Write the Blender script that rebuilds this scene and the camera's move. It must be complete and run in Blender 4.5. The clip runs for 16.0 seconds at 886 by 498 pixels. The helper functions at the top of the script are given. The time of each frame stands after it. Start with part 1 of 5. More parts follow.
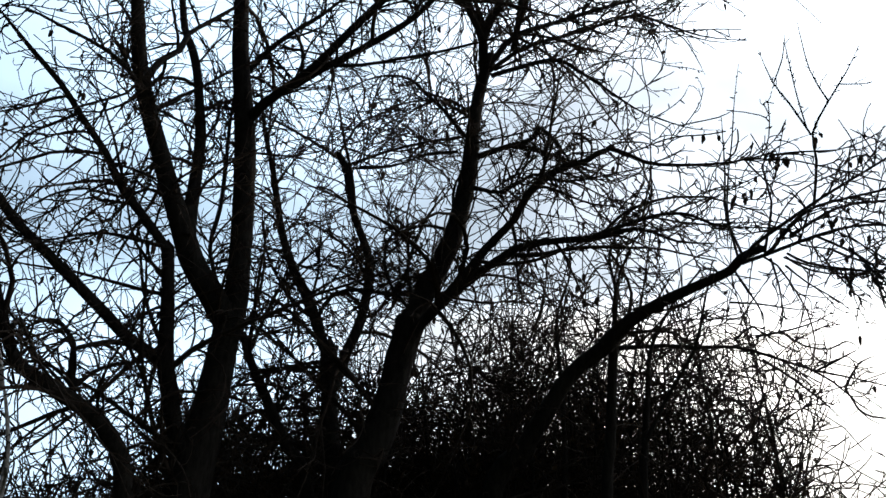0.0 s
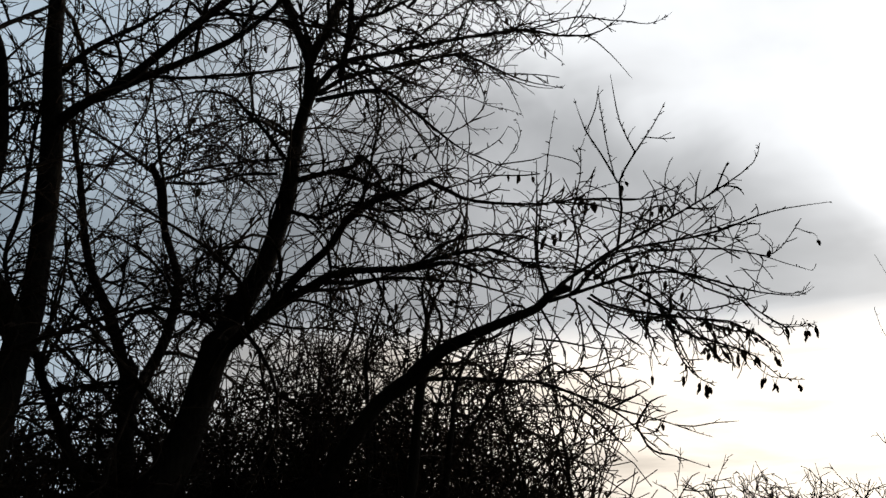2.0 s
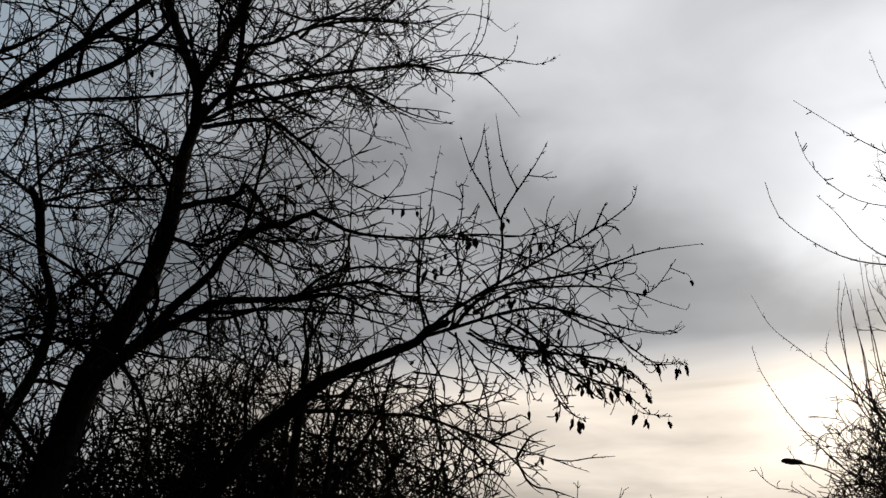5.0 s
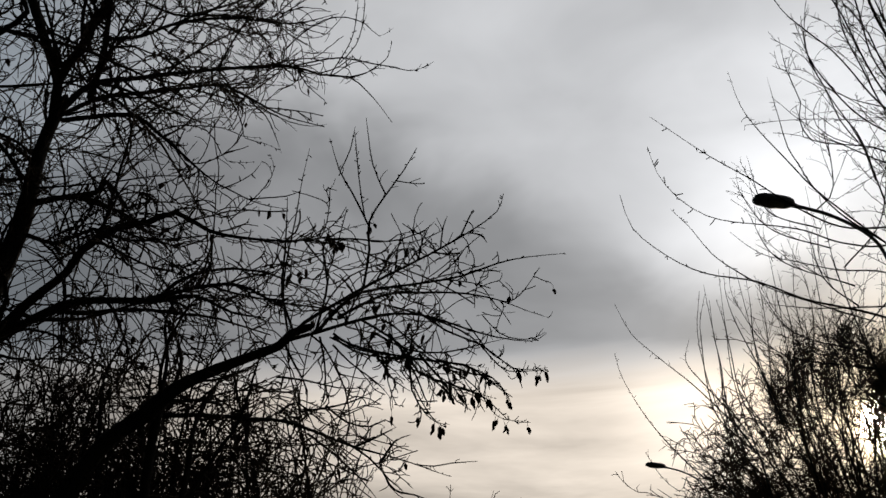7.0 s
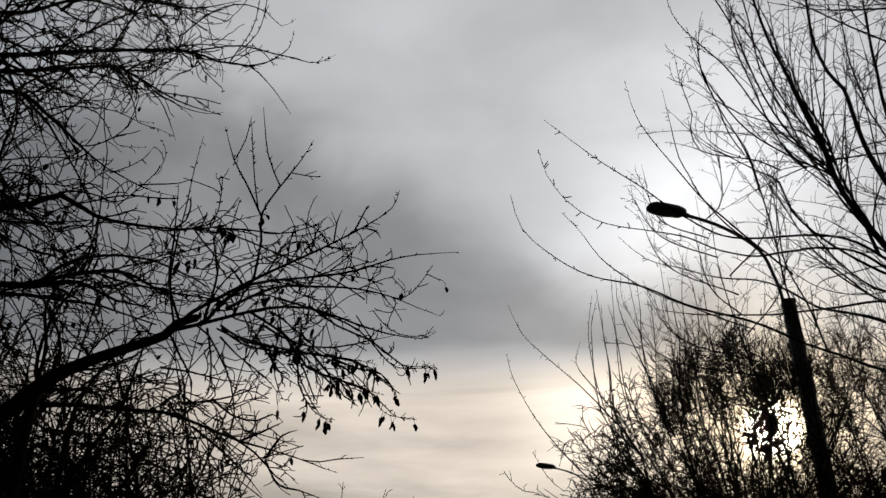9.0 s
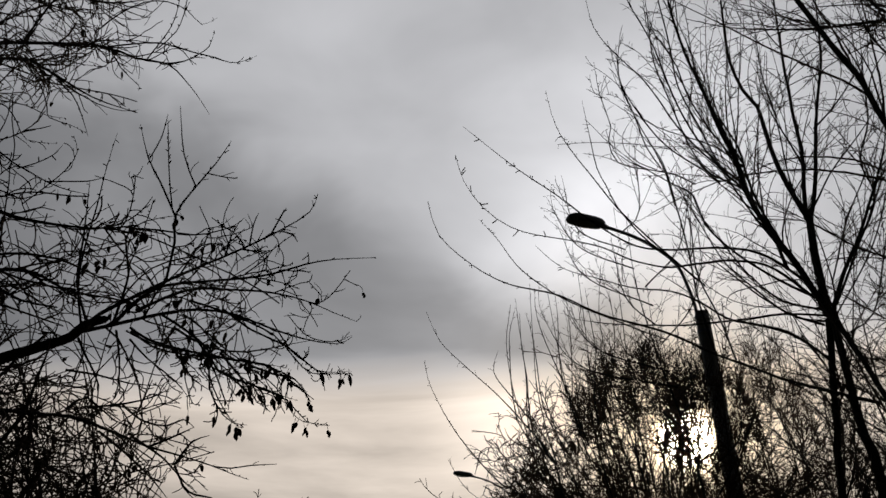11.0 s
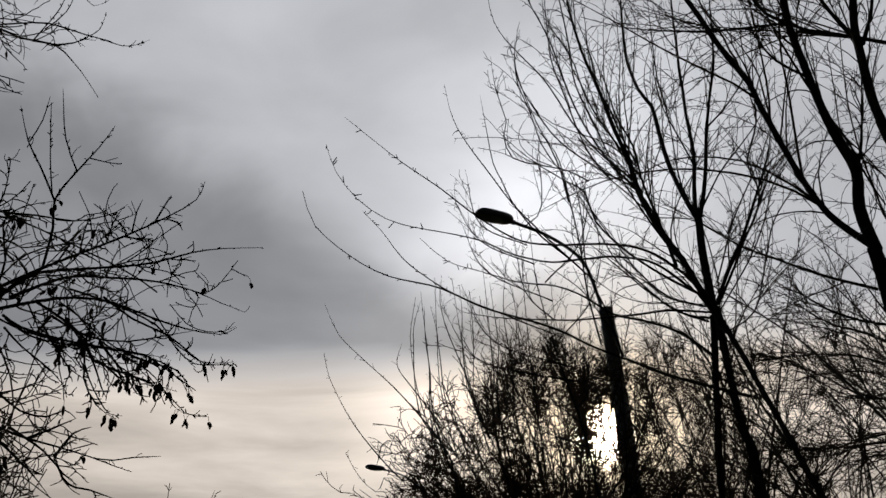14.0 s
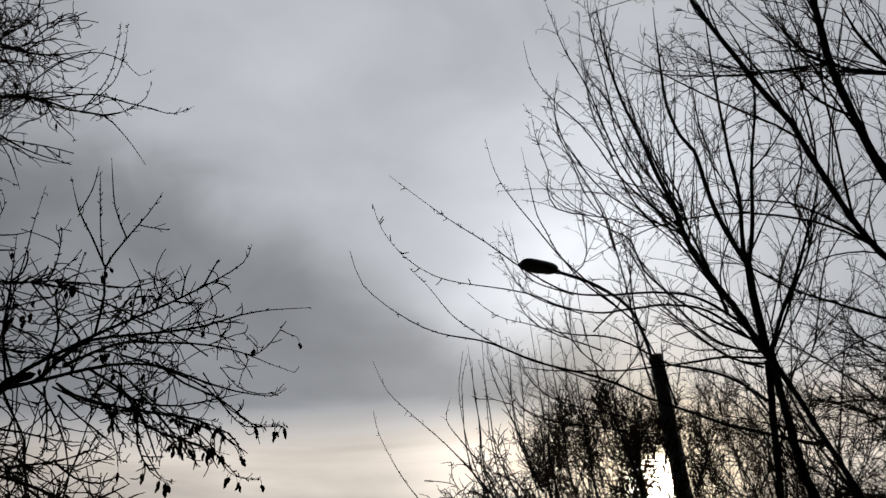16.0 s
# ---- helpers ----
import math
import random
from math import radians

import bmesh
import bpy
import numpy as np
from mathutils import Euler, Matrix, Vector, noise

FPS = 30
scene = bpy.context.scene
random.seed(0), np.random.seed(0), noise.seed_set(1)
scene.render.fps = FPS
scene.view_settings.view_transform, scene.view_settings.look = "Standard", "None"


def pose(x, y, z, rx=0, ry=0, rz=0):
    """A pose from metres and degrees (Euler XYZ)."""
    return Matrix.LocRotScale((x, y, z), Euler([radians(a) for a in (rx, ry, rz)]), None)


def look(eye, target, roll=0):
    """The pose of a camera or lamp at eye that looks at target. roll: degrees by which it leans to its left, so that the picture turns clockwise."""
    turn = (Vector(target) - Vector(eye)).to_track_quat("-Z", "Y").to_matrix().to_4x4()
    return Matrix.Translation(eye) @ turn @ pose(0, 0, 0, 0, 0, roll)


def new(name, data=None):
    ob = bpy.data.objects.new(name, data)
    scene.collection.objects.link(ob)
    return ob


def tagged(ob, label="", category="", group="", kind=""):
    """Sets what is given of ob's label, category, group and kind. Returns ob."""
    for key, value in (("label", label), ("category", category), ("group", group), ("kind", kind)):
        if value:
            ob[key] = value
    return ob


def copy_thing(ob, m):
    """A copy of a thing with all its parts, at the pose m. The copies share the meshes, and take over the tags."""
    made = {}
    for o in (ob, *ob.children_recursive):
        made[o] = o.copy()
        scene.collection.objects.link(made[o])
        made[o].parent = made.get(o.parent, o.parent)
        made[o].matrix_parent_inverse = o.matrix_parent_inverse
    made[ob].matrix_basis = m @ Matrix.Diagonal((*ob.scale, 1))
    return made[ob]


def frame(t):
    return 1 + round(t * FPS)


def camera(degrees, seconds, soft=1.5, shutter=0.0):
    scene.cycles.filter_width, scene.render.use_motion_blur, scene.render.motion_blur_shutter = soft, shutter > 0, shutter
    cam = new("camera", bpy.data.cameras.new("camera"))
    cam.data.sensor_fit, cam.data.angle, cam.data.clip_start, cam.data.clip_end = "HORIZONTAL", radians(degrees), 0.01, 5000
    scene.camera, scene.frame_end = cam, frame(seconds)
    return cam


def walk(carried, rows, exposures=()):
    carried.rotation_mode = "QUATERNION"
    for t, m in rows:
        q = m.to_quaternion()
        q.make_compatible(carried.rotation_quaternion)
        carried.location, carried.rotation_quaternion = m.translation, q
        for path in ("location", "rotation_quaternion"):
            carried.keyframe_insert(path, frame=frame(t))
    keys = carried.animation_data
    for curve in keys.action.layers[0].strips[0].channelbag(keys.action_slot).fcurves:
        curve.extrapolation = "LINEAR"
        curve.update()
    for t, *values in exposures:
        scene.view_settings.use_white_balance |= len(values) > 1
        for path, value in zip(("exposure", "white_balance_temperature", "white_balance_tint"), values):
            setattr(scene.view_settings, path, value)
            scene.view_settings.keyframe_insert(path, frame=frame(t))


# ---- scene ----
# ---- camera ----
cam = camera(47.18, 16.0, soft=1.5)
walk(cam, [
    (0.0, pose(-0.000, 0.000, 1.600, 110.70, -2.03, 3.24)),
    (0.5, pose(0.015, -0.011, 1.590, 111.44, -2.55, -0.55)),
    (1.0, pose(0.001, -0.025, 1.591, 112.00, -2.33, -2.97)),
    (1.5, pose(-0.002, -0.013, 1.605, 112.64, -2.10, -5.57)),
    (2.0, pose(-0.011, -0.004, 1.612, 112.49, -1.27, -7.73)),
    (2.5, pose(-0.028, 0.015, 1.613, 112.61, -0.96, -8.84)),
    (3.0, pose(-0.047, 0.009, 1.623, 112.80, -0.50, -9.20)),
    (3.2, pose(-0.053, 0.002, 1.626, 112.68, -0.40, -9.36)),
    (5.3, pose(0.209, -0.073, 1.626, 114.55, -0.41, -14.03)),
    (5.5, pose(0.223, -0.075, 1.628, 114.69, -0.23, -14.73)),
    (6.0, pose(0.242, -0.082, 1.630, 114.96, 0.54, -16.39)),
    (6.5, pose(0.238, -0.122, 1.623, 114.61, 0.83, -17.60)),
    (7.0, pose(0.277, -0.099, 1.636, 114.46, 1.01, -19.75)),
    (7.5, pose(0.304, -0.098, 1.634, 114.44, 0.99, -21.86)),
    (8.0, pose(0.317, -0.094, 1.624, 114.23, 1.07, -23.74)),
    (8.5, pose(0.324, -0.102, 1.624, 114.07, 1.57, -24.99)),
    (9.0, pose(0.346, -0.110, 1.623, 114.26, 1.34, -25.64)),
    (9.2, pose(0.358, -0.115, 1.616, 114.74, 1.67, -26.03)),
    (11.3, pose(0.396, -0.099, 1.624, 114.38, 1.98, -30.90)),
    (11.5, pose(0.398, -0.108, 1.625, 114.15, 1.98, -31.48)),
    (12.0, pose(0.412, -0.114, 1.624, 113.78, 2.61, -33.12)),
    (12.5, pose(0.454, -0.128, 1.617, 113.37, 2.56, -34.06)),
    (13.0, pose(0.535, -0.169, 1.623, 113.92, 2.61, -34.42)),
    (13.5, pose(0.595, -0.210, 1.613, 114.32, 2.84, -34.01)),
    (14.0, pose(0.630, -0.222, 1.605, 114.04, 2.89, -34.45)),
    (14.5, pose(0.622, -0.214, 1.608, 114.24, 2.95, -35.27)),
    (15.0, pose(0.625, -0.196, 1.607, 114.36, 2.99, -34.55)),
    (15.5, pose(0.619, -0.202, 1.623, 115.97, 3.17, -33.30)),
    (16.0, pose(0.613, -0.200, 1.637, 117.12, 3.64, -31.41)),
], exposures=[
    (0.0, 2.15, 5850, 7), (0.5, 1.88, 5900, 7.5), (1.0, 1.58, 6250, 9), (1.5, 1.25, 6400, 9), (2.0, 0.92, 6500, 10), (3.2, 0.70, 6500, 10),
    (5.5, 0.26, 6500, 11), (7.0, 0.12, 6500, 11), (9.0, 0.02, 6500, 11), (11.5, -0.08, 6500, 13), (13.0, -0.03, 6450, 13), (16.0, -0.04, 6280, 11)])

# ---- sky and sun ----
SUN_AZ, SUN_EL = 44.2, 13.0


def heading(az, el):
    a, e = radians(az), radians(el)
    return Vector((math.sin(a) * math.cos(e), math.cos(a) * math.cos(e), math.sin(e)))


class Nodes:
    """Short hand for node trees."""

    def __init__(self, tree):
        self.tree = tree
        tree.nodes.clear()

    def add(self, kind, operation=""):
        n = self.tree.nodes.new(kind)
        if operation:
            n.operation = operation
        return n

    def put(self, socket, value):
        if isinstance(value, bpy.types.NodeSocket):
            self.tree.links.new(value, socket)
        else:
            socket.default_value = value

    def math(self, op, a, b=0.0, c=0.0, clamp=False):
        n = self.add("ShaderNodeMath", op)
        n.use_clamp = clamp
        for s, v in zip(n.inputs, (a, b, c)):
            self.put(s, v)
        return n.outputs[0]

    def step(self, value, lo, hi, out_lo=0.0, out_hi=1.0):
        n = self.add("ShaderNodeMapRange")
        n.interpolation_type = "SMOOTHSTEP"
        for s, v in zip(n.inputs, (value, lo, hi, out_lo, out_hi)):
            self.put(s, v)
        return n.outputs[0]

    def mix(self, fac, a, b, blend="MIX"):
        n = self.add("ShaderNodeMix")
        n.data_type, n.blend_type = "RGBA", blend
        self.put(n.inputs[0], fac)
        for s, v in ((n.inputs[6], a), (n.inputs[7], b)):
            self.put(s, (*v, 1.0) if isinstance(v, tuple) and len(v) == 3 else v)
        return n.outputs[2]

    def noise(self, vector, scale, detail=4.0, rough=0.55, distort=0.0):
        n = self.add("ShaderNodeTexNoise")
        self.put(n.inputs["Vector"], vector)
        n.inputs["Scale"].default_value, n.inputs["Detail"].default_value = scale, detail
        n.inputs["Roughness"].default_value, n.inputs["Distortion"].default_value = rough, distort
        return n.outputs[0]

    def xyz(self, x, y, z=0.0):
        n = self.add("ShaderNodeCombineXYZ")
        for s, v in zip(n.inputs, (x, y, z)):
            self.put(s, v)
        return n.outputs[0]


world = bpy.data.worlds.new("evening_sky")
scene.world = world
world.use_nodes = True
N = Nodes(world.node_tree)
direction = N.add("ShaderNodeTexCoord").outputs["Generated"]
split = N.add("ShaderNodeSeparateXYZ")
N.put(split.inputs[0], direction)
az = N.math("MULTIPLY", N.math("ARCTAN2", split.outputs[0], split.outputs[1]), 57.2958)
el = N.math("MULTIPLY", N.math("ARCSINE", split.outputs[2]), 57.2958)


def towards(a, e):
    """Degrees between the sky's direction and a heading."""
    dot = N.add("ShaderNodeVectorMath", operation="DOT_PRODUCT")
    N.put(dot.inputs[0], direction)
    dot.inputs[1].default_value = heading(a, e)
    return N.math("MULTIPLY", N.math("ARCCOSINE", N.math("MINIMUM", dot.outputs["Value"], 0.99999)), 57.2958)


def bell(angle, width):
    q = N.math("DIVIDE", angle, width)
    return N.math("EXPONENT", N.math("MULTIPLY", N.math("MULTIPLY", q, q), -1.0))


# cloud sheets: long streaks, wide billows, and the ragged edge of the lower bank
streak = N.noise(N.xyz(N.math("DIVIDE", az, 30.0), N.math("DIVIDE", el, 4.5)), 1.6, 5.0, 0.55, 0.4)
billow = N.noise(N.xyz(N.math("DIVIDE", az, 16.0), N.math("DIVIDE", el, 9.0), 3.7), 1.3, 4.0, 0.5, 0.3)
ragged = N.math("MULTIPLY", N.math("SUBTRACT", streak, 0.5), 5.0)
waved = N.math("MULTIPLY", N.math("SUBTRACT", billow, 0.5), 9.0)
edge_low = N.math("ADD", el, N.math("MULTIPLY", ragged, 0.5))
edge_high = N.math("ADD", N.math("ADD", el, waved), N.math("MULTIPLY", N.math("SUBTRACT", N.math("MAXIMUM", az, 8.0), 25.0), 0.42))
edge_high = N.math("ADD", edge_high, N.step(az, 8.0, -12.0, 0.0, 9.0))
side = N.step(N.math("ADD", az, waved), -16.0, 6.0)
bank = N.math("MULTIPLY", N.math("MULTIPLY", N.step(edge_low, 16.0, 19.2), N.step(edge_high, 30.0, 23.5)), N.step(side, 0.0, 1.0, 0.75, 1.0))
level = N.math("ADD", 0.54, N.math("MULTIPLY", N.math("SUBTRACT", billow, 0.5), 0.30))
level = N.math("SUBTRACT", level, N.math("MULTIPLY", bank, 0.25))
below = N.math("MULTIPLY", N.step(edge_low, 18.8, 15.8), side)
low_level = N.math("ADD", 0.75, N.math("MULTIPLY", N.math("SUBTRACT", streak, 0.5), 1.15))
low_level = N.math("SUBTRACT", low_level, N.step(el, 13.0, 9.5, 0.0, 0.16))
low_level = N.math("MULTIPLY", low_level, N.step(az, 4.0, 26.0, 0.72, 1.0))
grey = N.mix(N.step(az, 8.0, -20.0), (0.962, 0.982, 1.004), (0.80, 0.975, 1.13))
tint = N.mix(below, grey, (1.0, 0.892, 0.765))
tint = N.mix(bell(towards(SUN_AZ, SUN_EL), 7.0), tint, (1.0, 0.80, 0.53))
level = N.math("ADD", N.math("MULTIPLY", level, N.math("SUBTRACT", 1.0, below)), N.math("MULTIPLY", low_level, below))
# thin places in the cloud round the sun
gap = N.math("MULTIPLY", bell(towards(43.0, 26.0), 7.5), N.math("ADD", 0.25, N.math("MULTIPLY", billow, 0.9)))
level = N.math("ADD", level, N.math("MULTIPLY", gap, N.math("MULTIPLY", 0.75, N.math("SUBTRACT", 1.0, below))))
level = N.math("ADD", level, N.math("MULTIPLY", N.math("MULTIPLY", bell(towards(34.5, 15.2), 4.0), below), 0.50))
level = N.math("ADD", level, N.math("MULTIPLY", bell(towards(SUN_AZ, SUN_EL), 0.78), 300.0))
level = N.math("ADD", level, N.math("MULTIPLY", bell(towards(SUN_AZ, SUN_EL), 5.6), 0.46))
level = N.math("ADD", level, N.math("MULTIPLY", bell(towards(SUN_AZ, SUN_EL), 2.0), 2.2))
# the sky away from the low sun is duller
# the unseen sky behind is cut to almost nothing to darken the trunks
away = N.step(towards(SUN_AZ, SUN_EL), 62.0, 92.0, 1.0, 0.02)
aside = N.math("ABSOLUTE", N.math("SUBTRACT", az, SUN_AZ))
# unseen sky above the view is also dimmed to keep light off the bark
overhead_dim = N.step(el, 42.0, 72.0, 1.0, 0.25)
level = N.math("MULTIPLY", N.math("MULTIPLY", N.math("MULTIPLY", level, away), overhead_dim), N.step(aside, 27.0, 50.0, 1.0, N.step(el, 18.0, 36.0, 0.55, 0.565)))
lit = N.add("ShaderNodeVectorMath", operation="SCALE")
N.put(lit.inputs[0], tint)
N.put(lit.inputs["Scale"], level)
clear = N.add("ShaderNodeTexSky")
clear.sky_type, clear.sun_disc = "NISHITA", False
clear.sun_elevation, clear.sun_rotation = radians(SUN_EL), radians(SUN_AZ)
clear_light = N.add("ShaderNodeBackground")
N.put(clear_light.inputs[0], clear.outputs[0])
clear_light.inputs[1].default_value = 0.05
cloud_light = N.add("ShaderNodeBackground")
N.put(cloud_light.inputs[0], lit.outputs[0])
cover = N.add("ShaderNodeMixShader")
cover.inputs[0].default_value = 0.94
N.put(cover.inputs[1], clear_light.outputs[0])
N.put(cover.inputs[2], cloud_light.outputs[0])
N.put(N.add("ShaderNodeOutputWorld").inputs[0], cover.outputs[0])

sun = new("sun", bpy.data.lights.new("sun", "SUN"))
sun.data.energy, sun.data.angle, sun.data.color = 0.5, radians(10), (1.0, 0.86, 0.66)
sun.matrix_world = look(heading(SUN_AZ, SUN_EL) * 100, (0, 0, 0))


# ---- materials ----
def material(name, dark, light, scale, rough=0.85, bump=0.3, metal=0.0, stretch=(1, 1, 1), spec=0.3):
    """A worn surface: two scales of noise between two colours, with relief."""
    m = bpy.data.materials.new(name)
    m.use_nodes = True
    n = Nodes(m.node_tree)
    coord = n.add("ShaderNodeTexCoord").outputs["Object"]
    mapping = n.add("ShaderNodeMapping")
    n.put(mapping.inputs[0], coord)
    mapping.inputs["Scale"].default_value = stretch
    fine = n.noise(mapping.outputs[0], scale, 6.0, 0.65)
    broad = n.noise(mapping.outputs[0], scale * 0.09, 3.0)
    both = n.math("ADD", n.math("MULTIPLY", fine, 0.6), n.math("MULTIPLY", broad, 0.4))
    colour = n.mix(n.step(both, 0.32, 0.68), dark, light)
    shader = n.add("ShaderNodeBsdfPrincipled")
    n.put(shader.inputs["Base Color"], colour)
    n.put(shader.inputs["Roughness"], n.math("ADD", rough - 0.08, n.math("MULTIPLY", fine, 0.16), clamp=True))
    shader.inputs["Metallic"].default_value = metal
    shader.inputs["Specular IOR Level"].default_value = spec
    relief = n.add("ShaderNodeBump")
    relief.inputs["Strength"].default_value, relief.inputs["Distance"].default_value = bump, 0.02
    n.put(relief.inputs["Height"], fine)
    n.put(shader.inputs["Normal"], relief.outputs[0])
    n.put(n.add("ShaderNodeOutputMaterial").inputs[0], shader.outputs[0])
    return m


BARK = material("alder_bark", (0.010, 0.009, 0.009), (0.032, 0.029, 0.025), 26.0, 0.9, 0.8, stretch=(1, 1, 0.35), spec=0.03)
TWIG = material("twig_bark", (0.018, 0.014, 0.012), (0.048, 0.037, 0.029), 60.0, 0.85, 0.2, spec=0.03)
BUSH = material("bush_twig", (0.022, 0.015, 0.010), (0.065, 0.042, 0.026), 40.0, 0.85, 0.2, spec=0.03)
CONE = material("cone_scale", (0.020, 0.015, 0.012), (0.060, 0.042, 0.030), 90.0, 0.9, 0.6, spec=0.03)
WOOD_POLE = material("weathered_pole", (0.07, 0.065, 0.055), (0.17, 0.16, 0.14), 18.0, 0.85, 0.6, stretch=(1, 1, 0.08), spec=0.2)
STEEL = material("painted_steel", (0.06, 0.06, 0.065), (0.11, 0.11, 0.12), 30.0, 0.5, 0.1, metal=0.3)
LAMP_SHELL = material("lamp_shell", (0.045, 0.047, 0.055), (0.085, 0.088, 0.10), 22.0, 0.5, 0.1)
LAMP_LENS = material("lamp_lens", (0.10, 0.10, 0.10), (0.16, 0.16, 0.15), 30.0, 0.3, 0.05)
GROUND = material("rough_grass", (0.025, 0.030, 0.012), (0.075, 0.075, 0.035), 3.0, 0.95, 1.0, spec=0.1)
PALE_BARK = material("pale_bark", (0.16, 0.15, 0.14), (0.48, 0.46, 0.43), 14.0, 0.8, 0.4, stretch=(1, 1, 2.5), spec=0.1)
FENCE = material("fence_board", (0.045, 0.042, 0.040), (0.13, 0.125, 0.12), 16.0, 0.9, 0.5, stretch=(1, 1, 0.06), spec=0.1)
LITTER = material("bramble_leaf", (0.020, 0.016, 0.009), (0.070, 0.050, 0.026), 30.0, 0.85, 0.3, spec=0.03)


# ---- branch building ----
class Shape:
    """Vertices and faces of one mesh of tapered tubes."""

    def __init__(self):
        self.v, self.f, self.n = [], [], 0

    def tube(self, pts, radii, sides):
        p = np.asarray(pts, dtype=float)
        r = np.asarray(radii, dtype=float)
        t = np.empty_like(p)
        t[1:-1] = p[2:] - p[:-2]
        t[0], t[-1] = p[1] - p[0], p[-1] - p[-2]
        t /= np.maximum(np.linalg.norm(t, axis=1), 1e-9)[:, None]
        mean = t.mean(axis=0)
        ref = np.array((1.0, 0.0, 0.0)) if abs(mean[0]) < 0.6 * np.linalg.norm(mean) else np.array((0.0, 1.0, 0.0))
        u = np.cross(t, ref)
        u /= np.maximum(np.linalg.norm(u, axis=1), 1e-9)[:, None]
        w = np.cross(t, u)
        a = np.arange(sides) * (2 * math.pi / sides)
        ring = p[:, None] + r[:, None, None] * (np.cos(a)[None, :, None] * u[:, None] + np.sin(a)[None, :, None] * w[:, None])
        k, base = len(p), self.n
        self.v.append(ring.reshape(-1, 3))
        i, j = np.meshgrid(np.arange(k - 1), np.arange(sides), indexing="ij")
        q = (j + 1) % sides
        self.f.append((base + np.stack([i * sides + j, i * sides + q, (i + 1) * sides + q, (i + 1) * sides + j], -1)).reshape(-1, 4))
        self.n += k * sides

    def tubes(self, lines, rads, sides):
        """Many tubes of one length at once."""
        m, k = lines.shape[:2]
        t = np.empty_like(lines)
        t[:, 1:-1] = lines[:, 2:] - lines[:, :-2]
        t[:, 0], t[:, -1] = lines[:, 1] - lines[:, 0], lines[:, -1] - lines[:, -2]
        t = units(t)
        mean = units(t.mean(axis=1))
        ref = np.where(np.abs(mean[:, :1]) < 0.6, np.array([[1.0, 0.0, 0.0]]), np.array([[0.0, 1.0, 0.0]]))[:, None]
        x = units(np.cross(t, np.broadcast_to(ref, t.shape)))
        y = np.cross(t, x)
        a = np.arange(sides) * (2 * math.pi / sides)
        ring = lines[:, :, None] + rads[:, :, None, None] * (np.cos(a)[:, None] * x[:, :, None] + np.sin(a)[:, None] * y[:, :, None])
        self.v.append(ring.reshape(-1, 3))
        i, j = np.meshgrid(np.arange(k - 1), np.arange(sides), indexing="ij")
        q = (j + 1) % sides
        one = np.stack([i * sides + j, i * sides + q, (i + 1) * sides + q, (i + 1) * sides + j], -1).reshape(-1, 4)
        self.f.append((self.n + np.arange(m)[:, None, None] * (k * sides) + one[None]).reshape(-1, 4))
        self.n += m * k * sides

    def leaves(self, lines, rng, wide):
        """A small pointed leaf on each short line."""
        a, c = lines[:, 0], lines[:, -1]
        side = np.cross(c - a, rng.normal(0, 1, a.shape))
        side = units(side) * (np.linalg.norm(c - a, axis=1)[:, None] * wide)
        mid = a * 0.45 + c * 0.55
        self.v.append(np.stack([a, mid + side, c, mid - side], 1).reshape(-1, 3))
        self.f.append(self.n + np.arange(len(a) * 4).reshape(-1, 4))
        self.n += len(a) * 4

    def mesh(self, name, mat):
        me = bpy.data.meshes.new(name)
        v, f = np.concatenate(self.v), np.concatenate(self.f)
        me.vertices.add(len(v))
        me.vertices.foreach_set("co", v.astype(np.float32).ravel())
        me.loops.add(f.size)
        me.loops.foreach_set("vertex_index", f.astype(np.int32).ravel())
        me.polygons.add(len(f))
        me.polygons.foreach_set("loop_start", np.arange(0, f.size, 4, dtype=np.int32))
        me.update(calc_edges=True)
        me.materials.append(mat)
        me.polygons.foreach_set("use_smooth", np.ones(len(f), dtype=bool))
        return me


def part(name, bm, mat, parent, label=""):
    me = bpy.data.meshes.new(name)
    bm.to_mesh(me)
    bm.free()
    me.materials.append(mat)
    return child(name, me, parent, label)


def child(name, me, parent, label=""):
    ob = new(name, me)
    ob.parent = parent
    if label:
        ob["label"] = label
    return ob


def smooth(points, step):
    """A rounded line through the points."""
    p = [np.array(q, dtype=float) for q in points]
    p = [2 * p[0] - p[1], *p, 2 * p[-1] - p[-2]]
    out = []
    for a, b, c, d in zip(p, p[1:], p[2:], p[3:]):
        k = max(2, int(np.linalg.norm(c - b) / step))
        for i in range(k):
            s = i / k
            out.append(0.5 * (2 * b + (c - a) * s + (2 * a - 5 * b + 4 * c - d) * s * s + (3 * b - a - 3 * c + d) * s ** 3))
    out.append(p[-2])
    return np.array(out)


def sample(line, count):
    """The line at evenly spaced places."""
    arc = np.concatenate([[0], np.cumsum(np.linalg.norm(np.diff(line, axis=0), axis=1))])
    at = np.linspace(0, arc[-1], count)
    return np.stack([np.interp(at, arc, line[:, k]) for k in range(3)], -1)


def units(v):
    return v / np.maximum(np.linalg.norm(v, axis=-1, keepdims=True), 1e-9)


